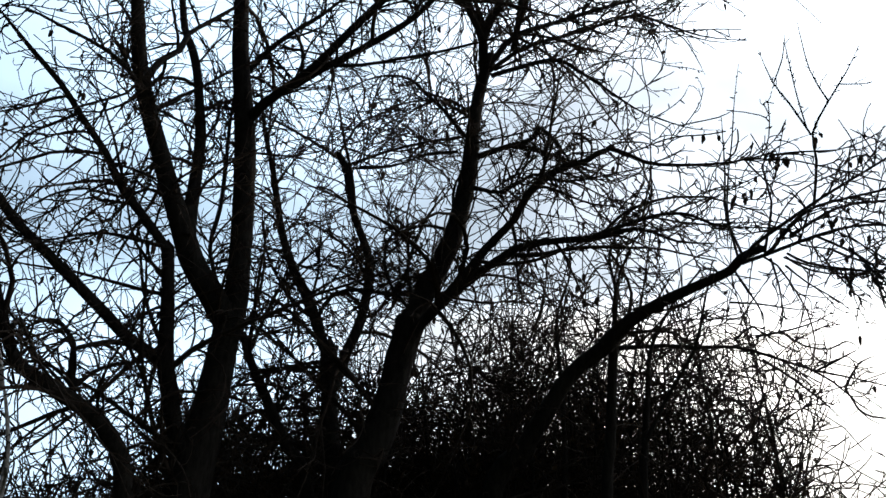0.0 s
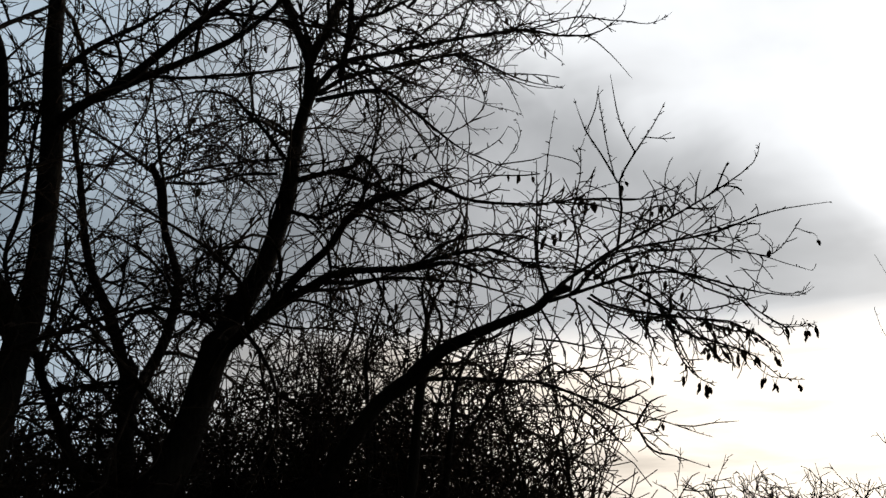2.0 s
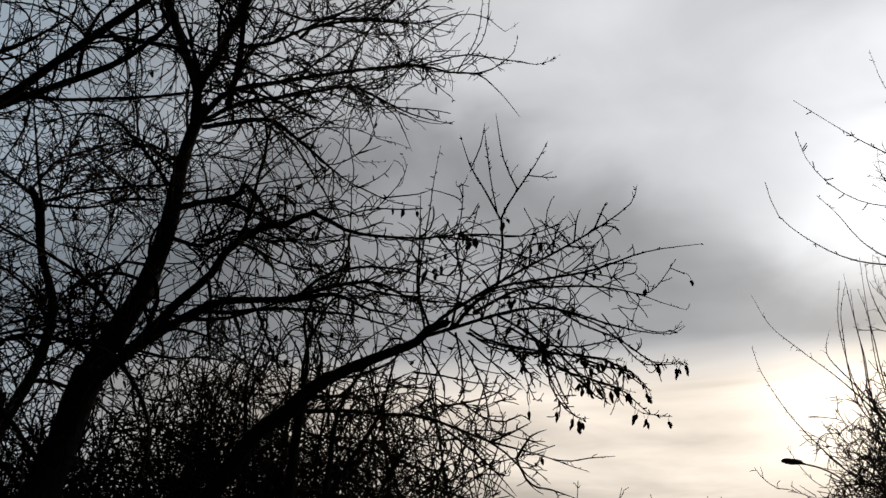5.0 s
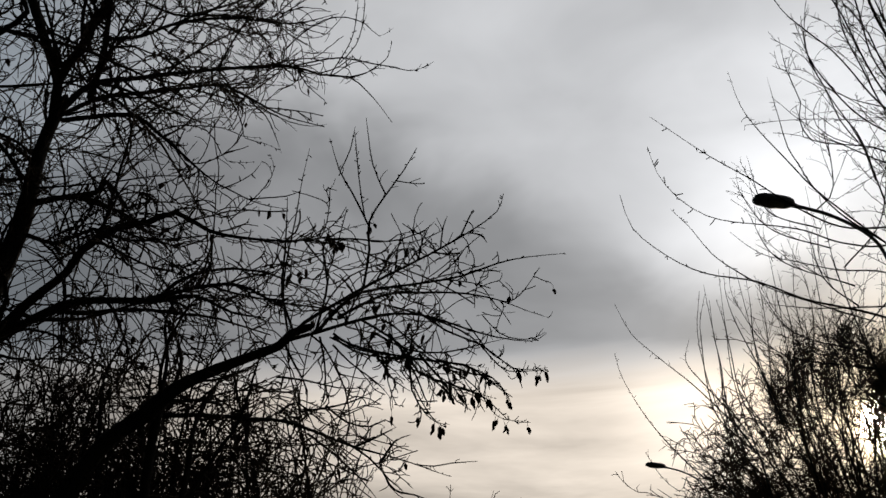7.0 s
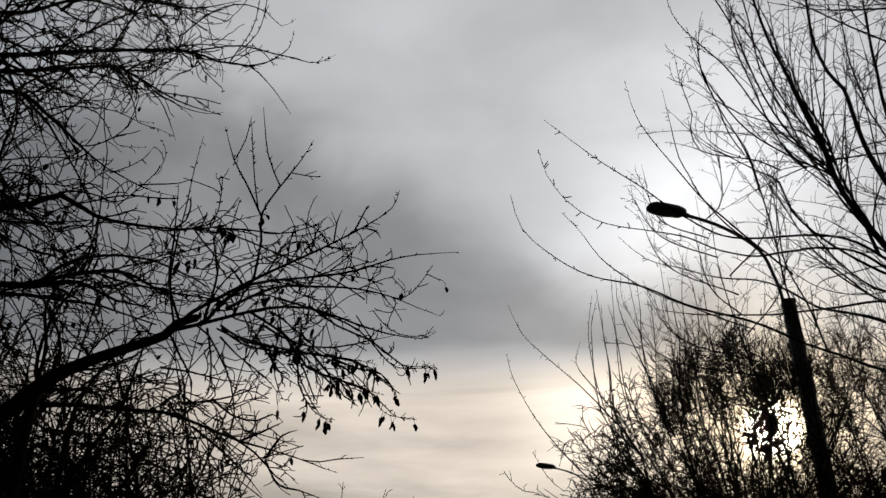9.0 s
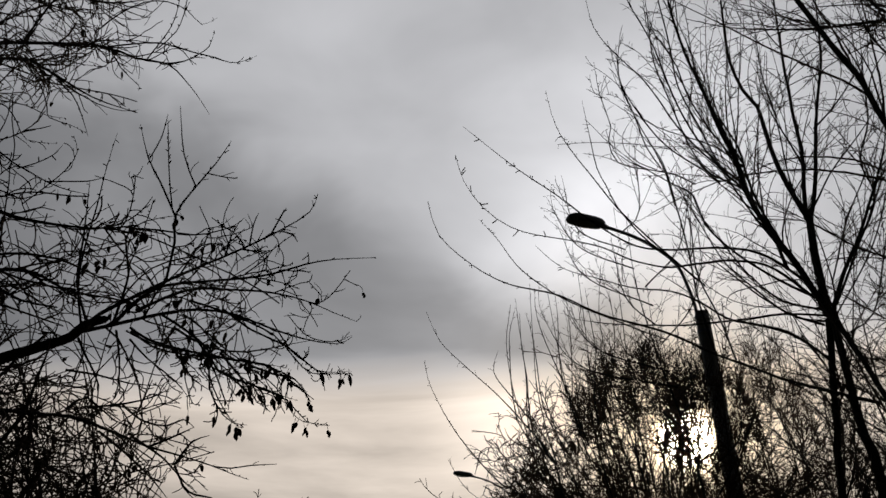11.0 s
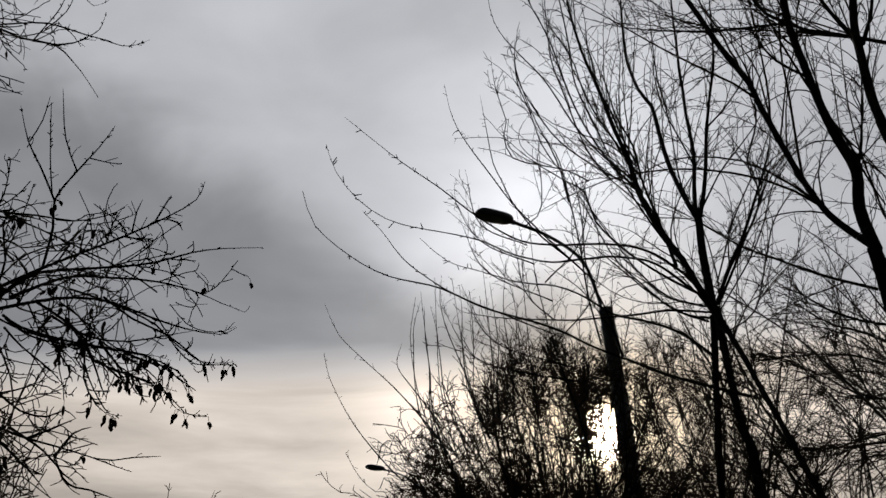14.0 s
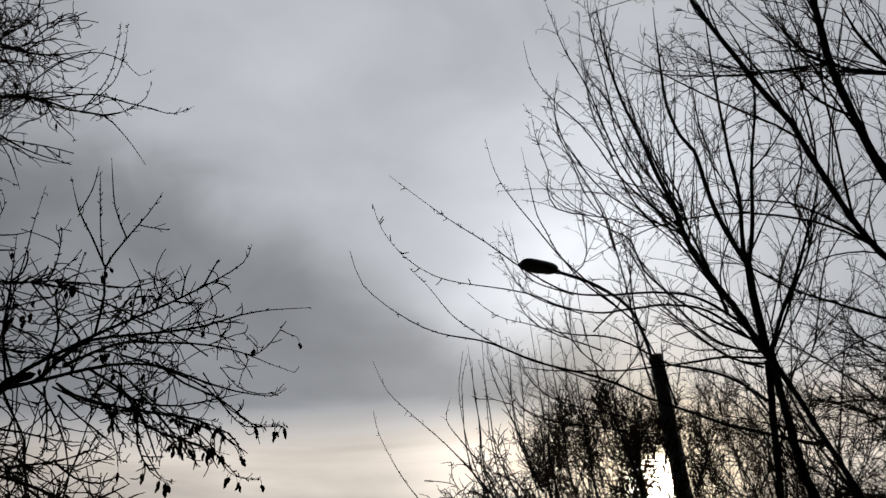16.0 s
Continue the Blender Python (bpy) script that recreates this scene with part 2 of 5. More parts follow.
def shoots(rng, lines, rads, every, length, steps, start=0.1, end=1.0, angle=(30, 70), lift=0.0, curl=0.5, wander=0.05, thin=0.0035, taper=0.5, heft=0.008):
    """Side shoots along all the lines at once: (n, k, 3) and (n, k) in, the same for the shoots out."""
    k = lines.shape[1]
    total = np.linalg.norm(np.diff(lines, axis=1), axis=2).sum(axis=1)
    count = rng.poisson(np.maximum(total * (end - start) / every, 0))
    who = np.repeat(np.arange(len(lines)), count)
    n = len(who)
    u = rng.uniform(start, end, n)
    at = np.minimum(u * (k - 1), k - 1.001)
    i = at.astype(int)
    s = (at - i)[:, None]
    base = lines[who, i] * (1 - s) + lines[who, i + 1] * s
    along = units(lines[who, i + 1] - lines[who, i])
    side = rng.normal(0, 1, (n, 3))
    side = units(side - along * (side * along).sum(axis=1, keepdims=True))
    a = np.radians(rng.uniform(*angle, n))[:, None]
    d = along * np.cos(a) + side * np.sin(a)
    long = length * rng.gamma(3.0, 1 / 3.0, n).clip(0.25, 2.2) * (1 - taper * u)
    long = np.minimum(long, total[who] * 0.8)
    r0 = np.clip((rads[who, i] * (1 - s[:, 0]) + rads[who, i + 1] * s[:, 0]) * 0.62, thin, thin + long * heft)
    bend = rng.normal(0, curl / steps, (n, 3))
    out = np.empty((n, steps + 1, 3))
    out[:, 0] = base
    h = (long / steps)[:, None]
    for q in range(steps):
        d = d + bend + rng.normal(0, wander, (n, 3))
        d[:, 2] += lift / steps
        d = units(d)
        out[:, q + 1] = out[:, q] + d * h
    fade = np.linspace(0, 1, steps + 1)[None]
    return out, r0[:, None] * (1 - fade) + thin * 0.75 * fade


class Tree:
    """A bare tree: its limbs are parts, its fine twigs one part."""

    def __init__(self, name, base, label, category="tree", seed=1):
        self.root = tagged(new(name), label, category)
        self.root.location = base
        self.base = np.array(base, dtype=float)
        self.rng = np.random.default_rng(seed)
        self.twigs, self.tips, self.lines, self.bare = Shape(), [], [], []
        self.bark = BARK
        self.sway = 0.0

    def dress(self, lines, rads, levels):
        """Levels of shoots, each on the one before: a row of settings each."""
        for row in levels:
            sides = row.pop("sides", 3)
            lines, rads = shoots(self.rng, lines, rads, **row)
            if len(lines):
                self.twigs.tubes(lines, rads, sides)
        return lines

    def finish(self, mat=TWIG):
        ob = child("twig_spray", self.twigs.mesh("twig_spray", mat), self.root, "fine bare dark twigs")
        ob["kind"] = "stuff"
        return self.root


def limb(tree, r0, r1, points, bare=False):
    """One limb through a few points of the plan."""
    line = smooth(points, 0.10) - tree.base
    k = len(line)
    rng = tree.rng
    u = np.linspace(0, 1, k)
    wave = rng.normal(0, 1, (k, 3))
    for _ in range(4):
        wave[1:-1] = (wave[:-2] + wave[1:-1] + wave[2:]) / 3
    rad = r0 + (r1 - r0) * u ** 0.8
    if r1 < 0.022:
        rad *= np.interp(u, (0.0, 0.7, 1.0), (1.0, 1.0, 0.45))
    line = line + wave * (np.minimum(rad * 0.3, 0.012) + tree.sway * np.sin(u * math.pi))[:, None]
    shape = Shape()
    shape.tube(line, rad * (1 + 0.12 * wave[:, 0]), 10 if r0 > 0.05 else 6)
    end = (line[-1] - line[-2]) / np.linalg.norm(line[-1] - line[-2])
    shape.tube([line[-1], line[-1] + end * rad[-1] * 1.5], [rad[-1], 0.0005], 6)
    child("trunk" if points[0][2] < 0 else "limb", shape.mesh("limb", tree.bark), tree.root)
    even = sample(line, 40)
    (tree.bare if bare else tree.lines).append((even, np.interp(np.linspace(0, 1, 40), u, rad)))


def sorted_lines(tree, low, high):
    """The limbs whose foot is between two radii."""
    pick = [(l, r) for l, r in tree.lines if low <= r[0] < high]
    if not pick:
        return np.zeros((0, 40, 3)), np.zeros((0, 40))
    return np.array([l for l, _ in pick]), np.array([r for _, r in pick])


# ---- ground ----
def build_ground():
    bm = bmesh.new()
    bmesh.ops.create_grid(bm, x_segments=90, y_segments=90, size=2200)
    for v in bm.verts:
        # finer near the middle
        v.co.x, v.co.y = [c * abs(c / 2200) ** 1.2 for c in (v.co.x, v.co.y)]
        near = math.hypot(v.co.x, v.co.y)
        v.co.z = 0.10 * noise.noise(Vector((v.co.x * 0.3, v.co.y * 0.3, 0))) - 0.03 + 0.0008 * max(near - 60, 0) * noise.noise(v.co * 0.01)
    me = bpy.data.meshes.new("ground")
    bm.to_mesh(me)
    bm.free()
    me.materials.append(GROUND)
    tagged(new("ground", me), "rough dark winter grass and bare earth", "ground", kind="structure")


build_ground()


# ---- street lamps ----
def street_lamp():
    """Pole with a swan-neck bracket and an oval lantern; its arm points along +x."""
    root = tagged(new("street_lamp"), "dark street lamp on a weathered pole with a curved steel bracket", "street lamp", "street lamps")
    pole = Shape()
    heights = np.linspace(-0.3, 7.87, 26)
    pole.tube([(0, 0, h) for h in heights], [0.185 - 0.0085 * max(h, 0) for h in heights], 14)
    pole.tube([(0, 0, 7.87), (0, 0, 7.89)], [0.118, 0.002], 14)
    child("pole", pole.mesh("pole", WOOD_POLE), root, "weathered grey pole")
    arm = Shape()
    line = smooth([(0.10, 0, 7.45), (0.11, 0, 7.94), (0.19, 0, 8.33), (0.32, 0, 8.70), (0.61, 0, 8.96), (1.14, 0, 9.20), (1.76, 0, 9.34)], 0.06)
    arm.tube(line, [0.030] * len(line), 10)
    child("bracket_arm", arm.mesh("bracket_arm", STEEL), root, "curved steel tube")
    for h in (7.50, 7.77):
        bm = bmesh.new()
        bmesh.ops.create_cone(bm, cap_ends=True, segments=18, radius1=0.128, radius2=0.128, depth=0.045, matrix=Matrix.Translation((0.01, 0, h)))
        part("clamp_band", bm, STEEL, root)
    bolt = bmesh.new()
    bmesh.ops.create_cone(bolt, cap_ends=True, segments=8, radius1=0.02, radius2=0.018, depth=0.10, matrix=pose(-0.13, 0, 7.77, 0, 90, 0))
    part("bolt", bolt, STEEL, root)
    # the lantern: an oval shell with a lens set in its underside
    shell = bmesh.new()
    bmesh.ops.create_uvsphere(shell, u_segments=28, v_segments=16, radius=1.0)
    for v in shell.verts:
        x, y, h = v.co
        wide = 0.165 * (1 + 0.10 * x)
        tall = 0.090 if h > 0 else 0.075
        v.co = (math.copysign(abs(x) ** 0.55, x) * 0.365, math.copysign(abs(y) ** 0.75, y) * wide, math.copysign(abs(h) ** 0.8, h) * tall)
    bmesh.ops.transform(shell, verts=shell.verts, matrix=pose(2.11, 0, 9.39, 0, -5, 0))
    head = part("lantern", shell, LAMP_SHELL, root, "dark oval lamp head")
    for p in head.data.polygons:
        p.use_smooth = True
    lens = bmesh.new()
    bmesh.ops.create_uvsphere(lens, u_segments=20, v_segments=10, radius=1.0)
    for v in lens.verts:
        v.co = (v.co.x * 0.22, v.co.y * 0.12, v.co.z * 0.03)
    bmesh.ops.transform(lens, verts=lens.verts, matrix=pose(2.15, 0, 9.39, 0, -5, 0) @ Matrix.Translation((0, 0, -0.065)))
    part("lens", lens, LAMP_LENS, head, "dull glass bowl, unlit")
    collar = Shape()
    collar.tube([(1.70, 0, 9.325), (1.84, 0, 9.36)], [0.042, 0.050], 12)
    child("collar", collar.mesh("collar", STEEL), root)
    return root


lamp = street_lamp()
lamp.matrix_basis = pose(13.07, 11.78, 0, -1.29, -1.24, 0) @ pose(0, 0, 0, 0, 0, 172)
copy_thing(lamp, pose(21.68, 30.74, 0, 0, 0, 172))

# ---- board fence behind the alders ----
def build_fence():
    root = tagged(new("board_fence"), "weathered grey close-boarded timber fence behind the trees", "fence")
    root.location = (-6.6, 8.75, 0)
    rng = np.random.default_rng(5)
    boards = []
    for k in range(3):
        bm = bmesh.new()
        bmesh.ops.create_cube(bm, size=1.0, matrix=Matrix.Translation((0, 0, 1.30)) @ Matrix.Diagonal((0.138, 0.022, 2.52 + 0.02 * k, 1)))
        bmesh.ops.bevel(bm, geom=bm.edges[:], offset=0.004, segments=1, affect="EDGES")
        me = bpy.data.meshes.new("board")
        bm.to_mesh(me)
        bm.free()
        me.materials.append(FENCE)
        boards.append(me)
    for k in range(38):
        ob = child("board", boards[k % 3], root)
        ob.matrix_basis = pose(0.15 * k, 0.022 * (k % 2), rng.uniform(-0.012, 0.012), 0, rng.uniform(-0.3, 0.3), 0)
    for h in (0.45, 1.30, 2.20):
        bm = bmesh.new()
        bmesh.ops.create_cube(bm, size=1.0, matrix=Matrix.Translation((2.78, 0.07, h)) @ Matrix.Diagonal((5.75, 0.05, 0.09, 1)))
        part("rail", bm, FENCE, root)
    for k in range(4):
        bm = bmesh.new()
        bmesh.ops.create_cube(bm, size=1.0, matrix=Matrix.Translation((0.02 + 1.84 * k, 0.15, 1.2)) @ Matrix.Diagonal((0.10, 0.10, 2.6, 1)))
        part("post", bm, FENCE, root)


build_fence()

# ---- the alders ----
def alder_twigs(tree, lift, fan=1.0, end=1.0, gap=0.105, keep=None, boughs=0.60):
    """Boughs off the limbs, then sprays of long arching twigs with knobbly spurs; keep says which may stand, by their tips."""
    def kept(lines, rads):
        if keep is None or not len(lines):
            return lines, rads
        stay = keep(lines[:, -1] + tree.base)
        return lines[stay], rads[stay]

    lines, rads = sorted_lines(tree, 0.020, 9)
    if len(lines) and boughs:
        more, thick = kept(*shoots(tree.rng, lines, rads, boughs, 1.35 * fan, 12, 0.25, 0.95, (25, 72), lift, 1.3, 0.08, 0.0075, 0.35, 0.009))
        tree.twigs.tubes(more, thick, 4)
        tree.lines += [(sample(line, 40), np.linspace(r[0], r[-1], 40).clip(0, 0.0124)) for line, r in zip(more, thick)]
    for low, high, every, length, start, angle in ((0.08, 9, 0.16, 1.1, 0.30, (25, 80)), (0.0125, 0.08, gap, 1.2 * fan, 0.06, (22, 75)), (0.0, 0.0125, 0.12, 0.52 * fan, 0.05, (15, 55))):
        lines, rads = sorted_lines(tree, low, high)
        if not len(lines):
            continue
        first, thick = kept(*shoots(tree.rng, lines, rads, every, length, 8, start, end, angle, lift, 1.9, 0.10, 0.0058, 0.2 if low > 0.05 else 0.9, 0.011))
        tree.twigs.tubes(first, thick, 3)
        tips = tree.dress(first, thick, [
            dict(every=0.105, length=0.66 * fan, steps=6, start=0.06, angle=(18, 60), lift=lift, curl=1.8, wander=0.16, taper=0.5, thin=0.0051),
            dict(every=0.24, length=0.16, steps=3, start=0.12, angle=(22, 60), lift=lift, curl=1.3, wander=0.10, thin=0.0036)])
        tree.tips.append(tips[:, -1])
        # knobs and short spurs
        tree.dress(first, thick, [dict(every=0.10, length=0.026, steps=1, start=0.1, angle=(35, 75), thin=0.0060, taper=0.0)])


def spurs(tree, every, length, outer=0.0, knob=0.0062):
    """Short spurs alone: on the slim bare shoots, or on the outer length of the slim limbs."""
    lines, rads = sorted_lines(tree, 0.0, 0.03) if outer else (np.array([l for l, _ in tree.bare]), np.array([r for _, r in tree.bare]))
    start = outer or 0.15
    tree.dress(lines, rads, [dict(every=every, length=length, steps=3, start=start, angle=(30, 60), lift=0.2, curl=0.8, thin=0.0038, taper=0.5)])
    tree.dress(lines, rads, [dict(every=0.085, length=0.021, steps=1, start=start, angle=(35, 75), thin=knob, taper=0.0)])


def hang_cones(tree, count, low, high, shoots_too=0, clumps=()):
    """Small dark cones and catkins, each a part on one of two meshes: on twig ends, and some in ones and twos along the slim bare shoots."""
    ends = np.concatenate(tree.tips)
    ends = ends[(ends[:, 2] > low) & (ends[:, 2] < high)]
    spots = [ends[q] for q in tree.rng.choice(len(ends), min(count, len(ends)), replace=False)]
    low_shoots = [l for l, _ in tree.bare if l[-1, 2] < l[0, 2] - 0.1]
    for _ in range(shoots_too):
        line = low_shoots[tree.rng.integers(len(low_shoots))]
        place = line[tree.rng.integers(14, 40)]
        spots += [place + tree.rng.normal(0, 0.012, 3) for _ in range(tree.rng.integers(1, 3))]
    for place in clumps:
        spots += [np.array(place) - tree.base + tree.rng.normal(0, 0.028, 3) for _ in range(3)]
    for place in spots:
        ob = child("alder_cone", CONES[tree.rng.integers(2)], tree.root)
        s = tree.rng.uniform(0.8, 1.25)
        ob.matrix_basis = Matrix.LocRotScale(place, Euler((tree.rng.normal(0, 0.25), tree.rng.normal(0, 0.25), tree.rng.uniform(0, 6))), (s, s, s))


def cone_mesh(long, wide):
    """A hanging cone, its stalk at the origin."""
    shape = Shape()
    shape.tube([(0, 0, 0.002), (0.002, 0, -0.02), (0, 0, -0.04)], [0.002, 0.002, 0.002], 3)
    heights = np.array((0.0, 0.1, 0.3, 0.55, 0.8, 1.0))
    shape.tube([(0.004 * math.sin(9 * h), 0, -0.035 - long * h) for h in heights], wide * np.array((0.25, 0.8, 1.0, 0.85, 0.62, 0.1)), 6)
    return shape.mesh("alder_cone", CONE)


CONES = [cone_mesh(0.072, 0.0125), cone_mesh(0.052, 0.0150)]

ALDERS = "alders along the verge"
A = Tree("alder_tree", (-2.4, 7.3, 0), "bare dark alder with several forking stems", seed=11)
limb(A, 0.293, 0.100, [(-2.36, 7.23, -0.10), (-2.28, 7.25, 2.36), (-2.23, 7.26, 2.80), (-2.17, 7.28, 3.22), (-2.13, 7.29, 3.61), (-2.12, 7.30, 3.77)])
limb(A, 0.104, 0.042, [(-2.13, 7.30, 3.72), (-2.28, 7.21, 3.97), (-2.42, 7.13, 4.19), (-2.55, 7.03, 4.56), (-2.69, 6.93, 4.94), (-2.81, 6.83, 5.31), (-2.90, 6.74, 5.68), (-2.95, 6.67, 6.10), (-3.03, 6.55, 6.76)])
limb(A, 0.096, 0.064, [(-2.12, 7.30, 3.62), (-2.10, 7.35, 4.04), (-2.13, 7.40, 4.58), (-2.19, 7.44, 5.14), (-2.26, 7.47, 5.69), (-2.35, 7.50, 6.25), (-2.40, 7.53, 6.80), (-2.51, 7.58, 7.75)])
limb(A, 0.059, 0.024, [(-2.48, 7.03, 4.35), (-2.49, 7.18, 4.80), (-2.54, 7.33, 5.29), (-2.67, 7.47, 5.90), (-2.78, 7.53, 6.25), (-2.90, 7.58, 6.53), (-3.00, 7.65, 6.94), (-3.13, 7.75, 7.51)])
limb(A, 0.031, 0.018, [(-2.83, 6.74, 5.56), (-2.78, 6.87, 5.77), (-2.69, 7.00, 5.94), (-2.67, 7.09, 6.16), (-2.56, 7.24, 6.38), (-2.43, 7.41, 6.63), (-2.35, 7.53, 6.85)])
limb(A, 0.051, 0.022, [(-2.20, 7.47, 5.53), (-2.05, 7.39, 5.66), (-1.80, 7.29, 5.80), (-1.56, 7.17, 5.95), (-1.32, 7.03, 6.13), (-1.11, 6.91, 6.28), (-0.91, 6.78, 6.41), (-0.72, 6.76, 6.62), (-0.54, 6.78, 6.85), (-0.33, 6.80, 7.14)])
limb(A, 0.042, 0.015, [(-1.93, 7.45, 5.82), (-1.58, 7.30, 5.94), (-1.37, 7.20, 6.00), (-1.12, 7.08, 6.08), (-0.83, 6.92, 6.16), (-0.65, 6.79, 6.25), (-0.47, 6.63, 6.38), (-0.54, 6.58, 6.48), (-0.52, 6.58, 6.72), (-0.51, 6.58, 7.03)])
limb(A, 0.026, 0.012, [(-2.29, 7.55, 6.07), (-2.08, 7.49, 6.27), (-1.84, 7.44, 6.43), (-1.66, 7.40, 6.53), (-1.47, 7.35, 6.67), (-1.30, 7.30, 6.80)])
limb(A, 0.018, 0.009, [(-1.57, 7.05, 5.83), (-1.20, 7.03, 5.83), (-0.91, 7.00, 5.87), (-0.65, 6.97, 5.90), (-0.34, 6.91, 5.94), (-0.03, 6.84, 6.00)])
limb(A, 0.019, 0.013, [(-2.20, 7.27, 3.96), (-2.35, 7.34, 4.36), (-2.34, 7.43, 4.74), (-2.37, 7.53, 5.19), (-2.41, 7.66, 5.79), (-2.41, 7.74, 6.17), (-2.38, 7.82, 6.51)])
limb(A, 0.105, 0.046, [(-1.97, 7.25, -0.10), (-2.22, 7.17, 2.39), (-2.36, 7.13, 2.85), (-2.47, 7.09, 3.21), (-2.51, 7.07, 3.42), (-2.53, 7.07, 3.80), (-2.58, 7.05, 4.24)])
limb(A, 0.040, 0.013, [(-2.58, 7.05, 4.24), (-2.74, 6.91, 4.43), (-2.90, 6.77, 4.63), (-3.01, 6.66, 4.85), (-3.15, 6.52, 5.04), (-3.30, 6.36, 5.26), (-3.46, 6.19, 5.43), (-3.62, 6.01, 5.61), (-3.77, 5.82, 5.76)])
limb(A, 0.058, 0.028, [(-2.52, 7.17, 3.40), (-2.74, 6.99, 3.51), (-2.88, 6.85, 3.64), (-3.08, 6.65, 3.83), (-3.25, 6.46, 4.00), (-3.39, 6.29, 4.14), (-3.49, 6.15, 4.28), (-3.66, 5.89, 4.51)])
limb(A, 0.126, 0.026, [(-2.37, 7.21, -0.10), (-2.56, 6.85, 2.30), (-2.66, 6.66, 2.74), (-2.86, 6.47, 2.93), (-3.05, 6.28, 3.04), (-3.16, 6.16, 3.15), (-3.21, 6.05, 3.34), (-3.26, 5.93, 3.58), (-3.32, 5.76, 3.90)])
limb(A, 0.025, 0.009, [(-2.88, 6.52, 2.92), (-2.90, 6.43, 3.18), (-2.89, 6.39, 3.31), (-2.97, 6.31, 3.43), (-3.06, 6.22, 3.41), (-3.13, 6.14, 3.31), (-3.13, 6.08, 3.10)])
limb(A, 0.021, 0.018, [(-2.84, 6.33, 3.27), (-2.73, 6.57, 3.38), (-2.62, 6.78, 3.41), (-2.50, 6.98, 3.41)])
limb(A, 0.017, 0.010, [(-2.85, 6.43, 3.01), (-2.82, 6.57, 3.15), (-2.73, 6.77, 3.27), (-2.59, 7.00, 3.35), (-2.49, 7.18, 3.32)])
limb(A, 0.015, 0.008, [(-2.80, 6.65, 5.55), (-2.84, 6.48, 5.26), (-2.94, 6.29, 5.09), (-3.03, 6.08, 4.91), (-3.12, 5.87, 4.76)])
limb(A, 0.019, 0.008, [(-2.81, 6.65, 5.38), (-2.92, 6.47, 5.52), (-3.09, 6.26, 5.57), (-3.25, 6.03, 5.57), (-3.38, 5.83, 5.56), (-3.47, 5.67, 5.48)])
limb(A, 0.017, 0.008, [(-2.63, 6.93, 4.63), (-2.73, 6.85, 4.65), (-2.87, 6.74, 4.53), (-3.08, 6.57, 4.52), (-3.25, 6.42, 4.40), (-3.39, 6.27, 4.19)])
limb(A, 0.017, 0.008, [(-2.54, 6.96, 4.21), (-2.73, 6.78, 4.21), (-2.92, 6.60, 4.19), (-3.08, 6.43, 4.09), (-3.22, 6.25, 3.97)])
limb(A, 0.015, 0.009, [(-2.77, 6.87, 5.35), (-2.72, 7.06, 5.38), (-2.63, 7.35, 5.43), (-2.60, 7.44, 5.44)])
limb(A, 0.013, 0.006, [(-3.03, 6.76, 4.83), (-2.82, 6.74, 4.76), (-2.65, 6.73, 4.68), (-2.45, 6.69, 4.53)])
alder_twigs(A, 0.12, 0.92, gap=0.112, boughs=0.65)
hang_cones(A, 60, 3.5, 9)
tagged(A.finish(), group=ALDERS)

B = Tree("alder_tree", (-0.9, 8.2, 0), "bare slim alder with two stems", seed=12)
limb(B, 0.120, 0.059, [(-1.22, 8.01, -0.10), (-1.34, 8.06, 2.47), (-1.42, 8.09, 3.01), (-1.47, 8.11, 3.47), (-1.51, 8.13, 3.79)])
limb(B, 0.057, 0.008, [(-1.51, 8.13, 3.76), (-1.70, 8.17, 4.19), (-1.88, 8.19, 4.52), (-2.01, 8.22, 4.88), (-2.07, 8.24, 5.11), (-2.16, 8.28, 5.49), (-2.27, 8.31, 5.85), (-2.37, 8.35, 6.35), (-2.46, 8.39, 6.80)])
limb(B, 0.051, 0.031, [(-1.43, 8.04, 3.41), (-1.35, 8.17, 3.75), (-1.26, 8.28, 4.08), (-1.23, 8.41, 4.54), (-1.28, 8.48, 4.80), (-1.45, 8.57, 5.24), (-1.56, 8.65, 5.67), (-1.65, 8.68, 5.83)])
limb(B, 0.018, 0.008, [(-1.64, 8.68, 5.80), (-1.84, 8.56, 5.89), (-2.09, 8.41, 5.98), (-2.28, 8.29, 6.03), (-2.42, 8.20, 6.03)])
limb(B, 0.018, 0.010, [(-1.59, 8.69, 5.71), (-1.20, 8.68, 5.86), (-0.77, 8.65, 5.97), (-0.44, 8.61, 6.00), (-0.02, 8.55, 6.08)])
limb(B, 0.015, 0.008, [(-1.59, 8.69, 5.70), (-1.17, 8.87, 5.80), (-0.85, 8.99, 5.98), (-0.47, 9.11, 6.08)])
limb(B, 0.016, 0.008, [(-1.64, 8.68, 5.83), (-1.55, 8.74, 6.07), (-1.46, 8.79, 6.25), (-1.15, 8.90, 6.47), (-0.94, 8.98, 6.71)])
limb(B, 0.070, 0.035, [(-1.09, 8.15, -0.10), (-1.50, 7.93, 2.46), (-1.73, 7.82, 2.93), (-1.88, 7.73, 3.26), (-2.01, 7.66, 3.53), (-2.08, 7.61, 3.75)])
limb(B, 0.021, 0.009, [(-1.61, 8.11, 4.02), (-1.46, 7.99, 4.21), (-1.14, 7.88, 4.21), (-0.82, 7.75, 4.10)])
limb(B, 0.018, 0.010, [(-2.10, 7.89, 3.69), (-2.02, 8.01, 4.01), (-1.93, 8.13, 4.35), (-1.70, 8.30, 4.73), (-1.54, 8.41, 4.99)])
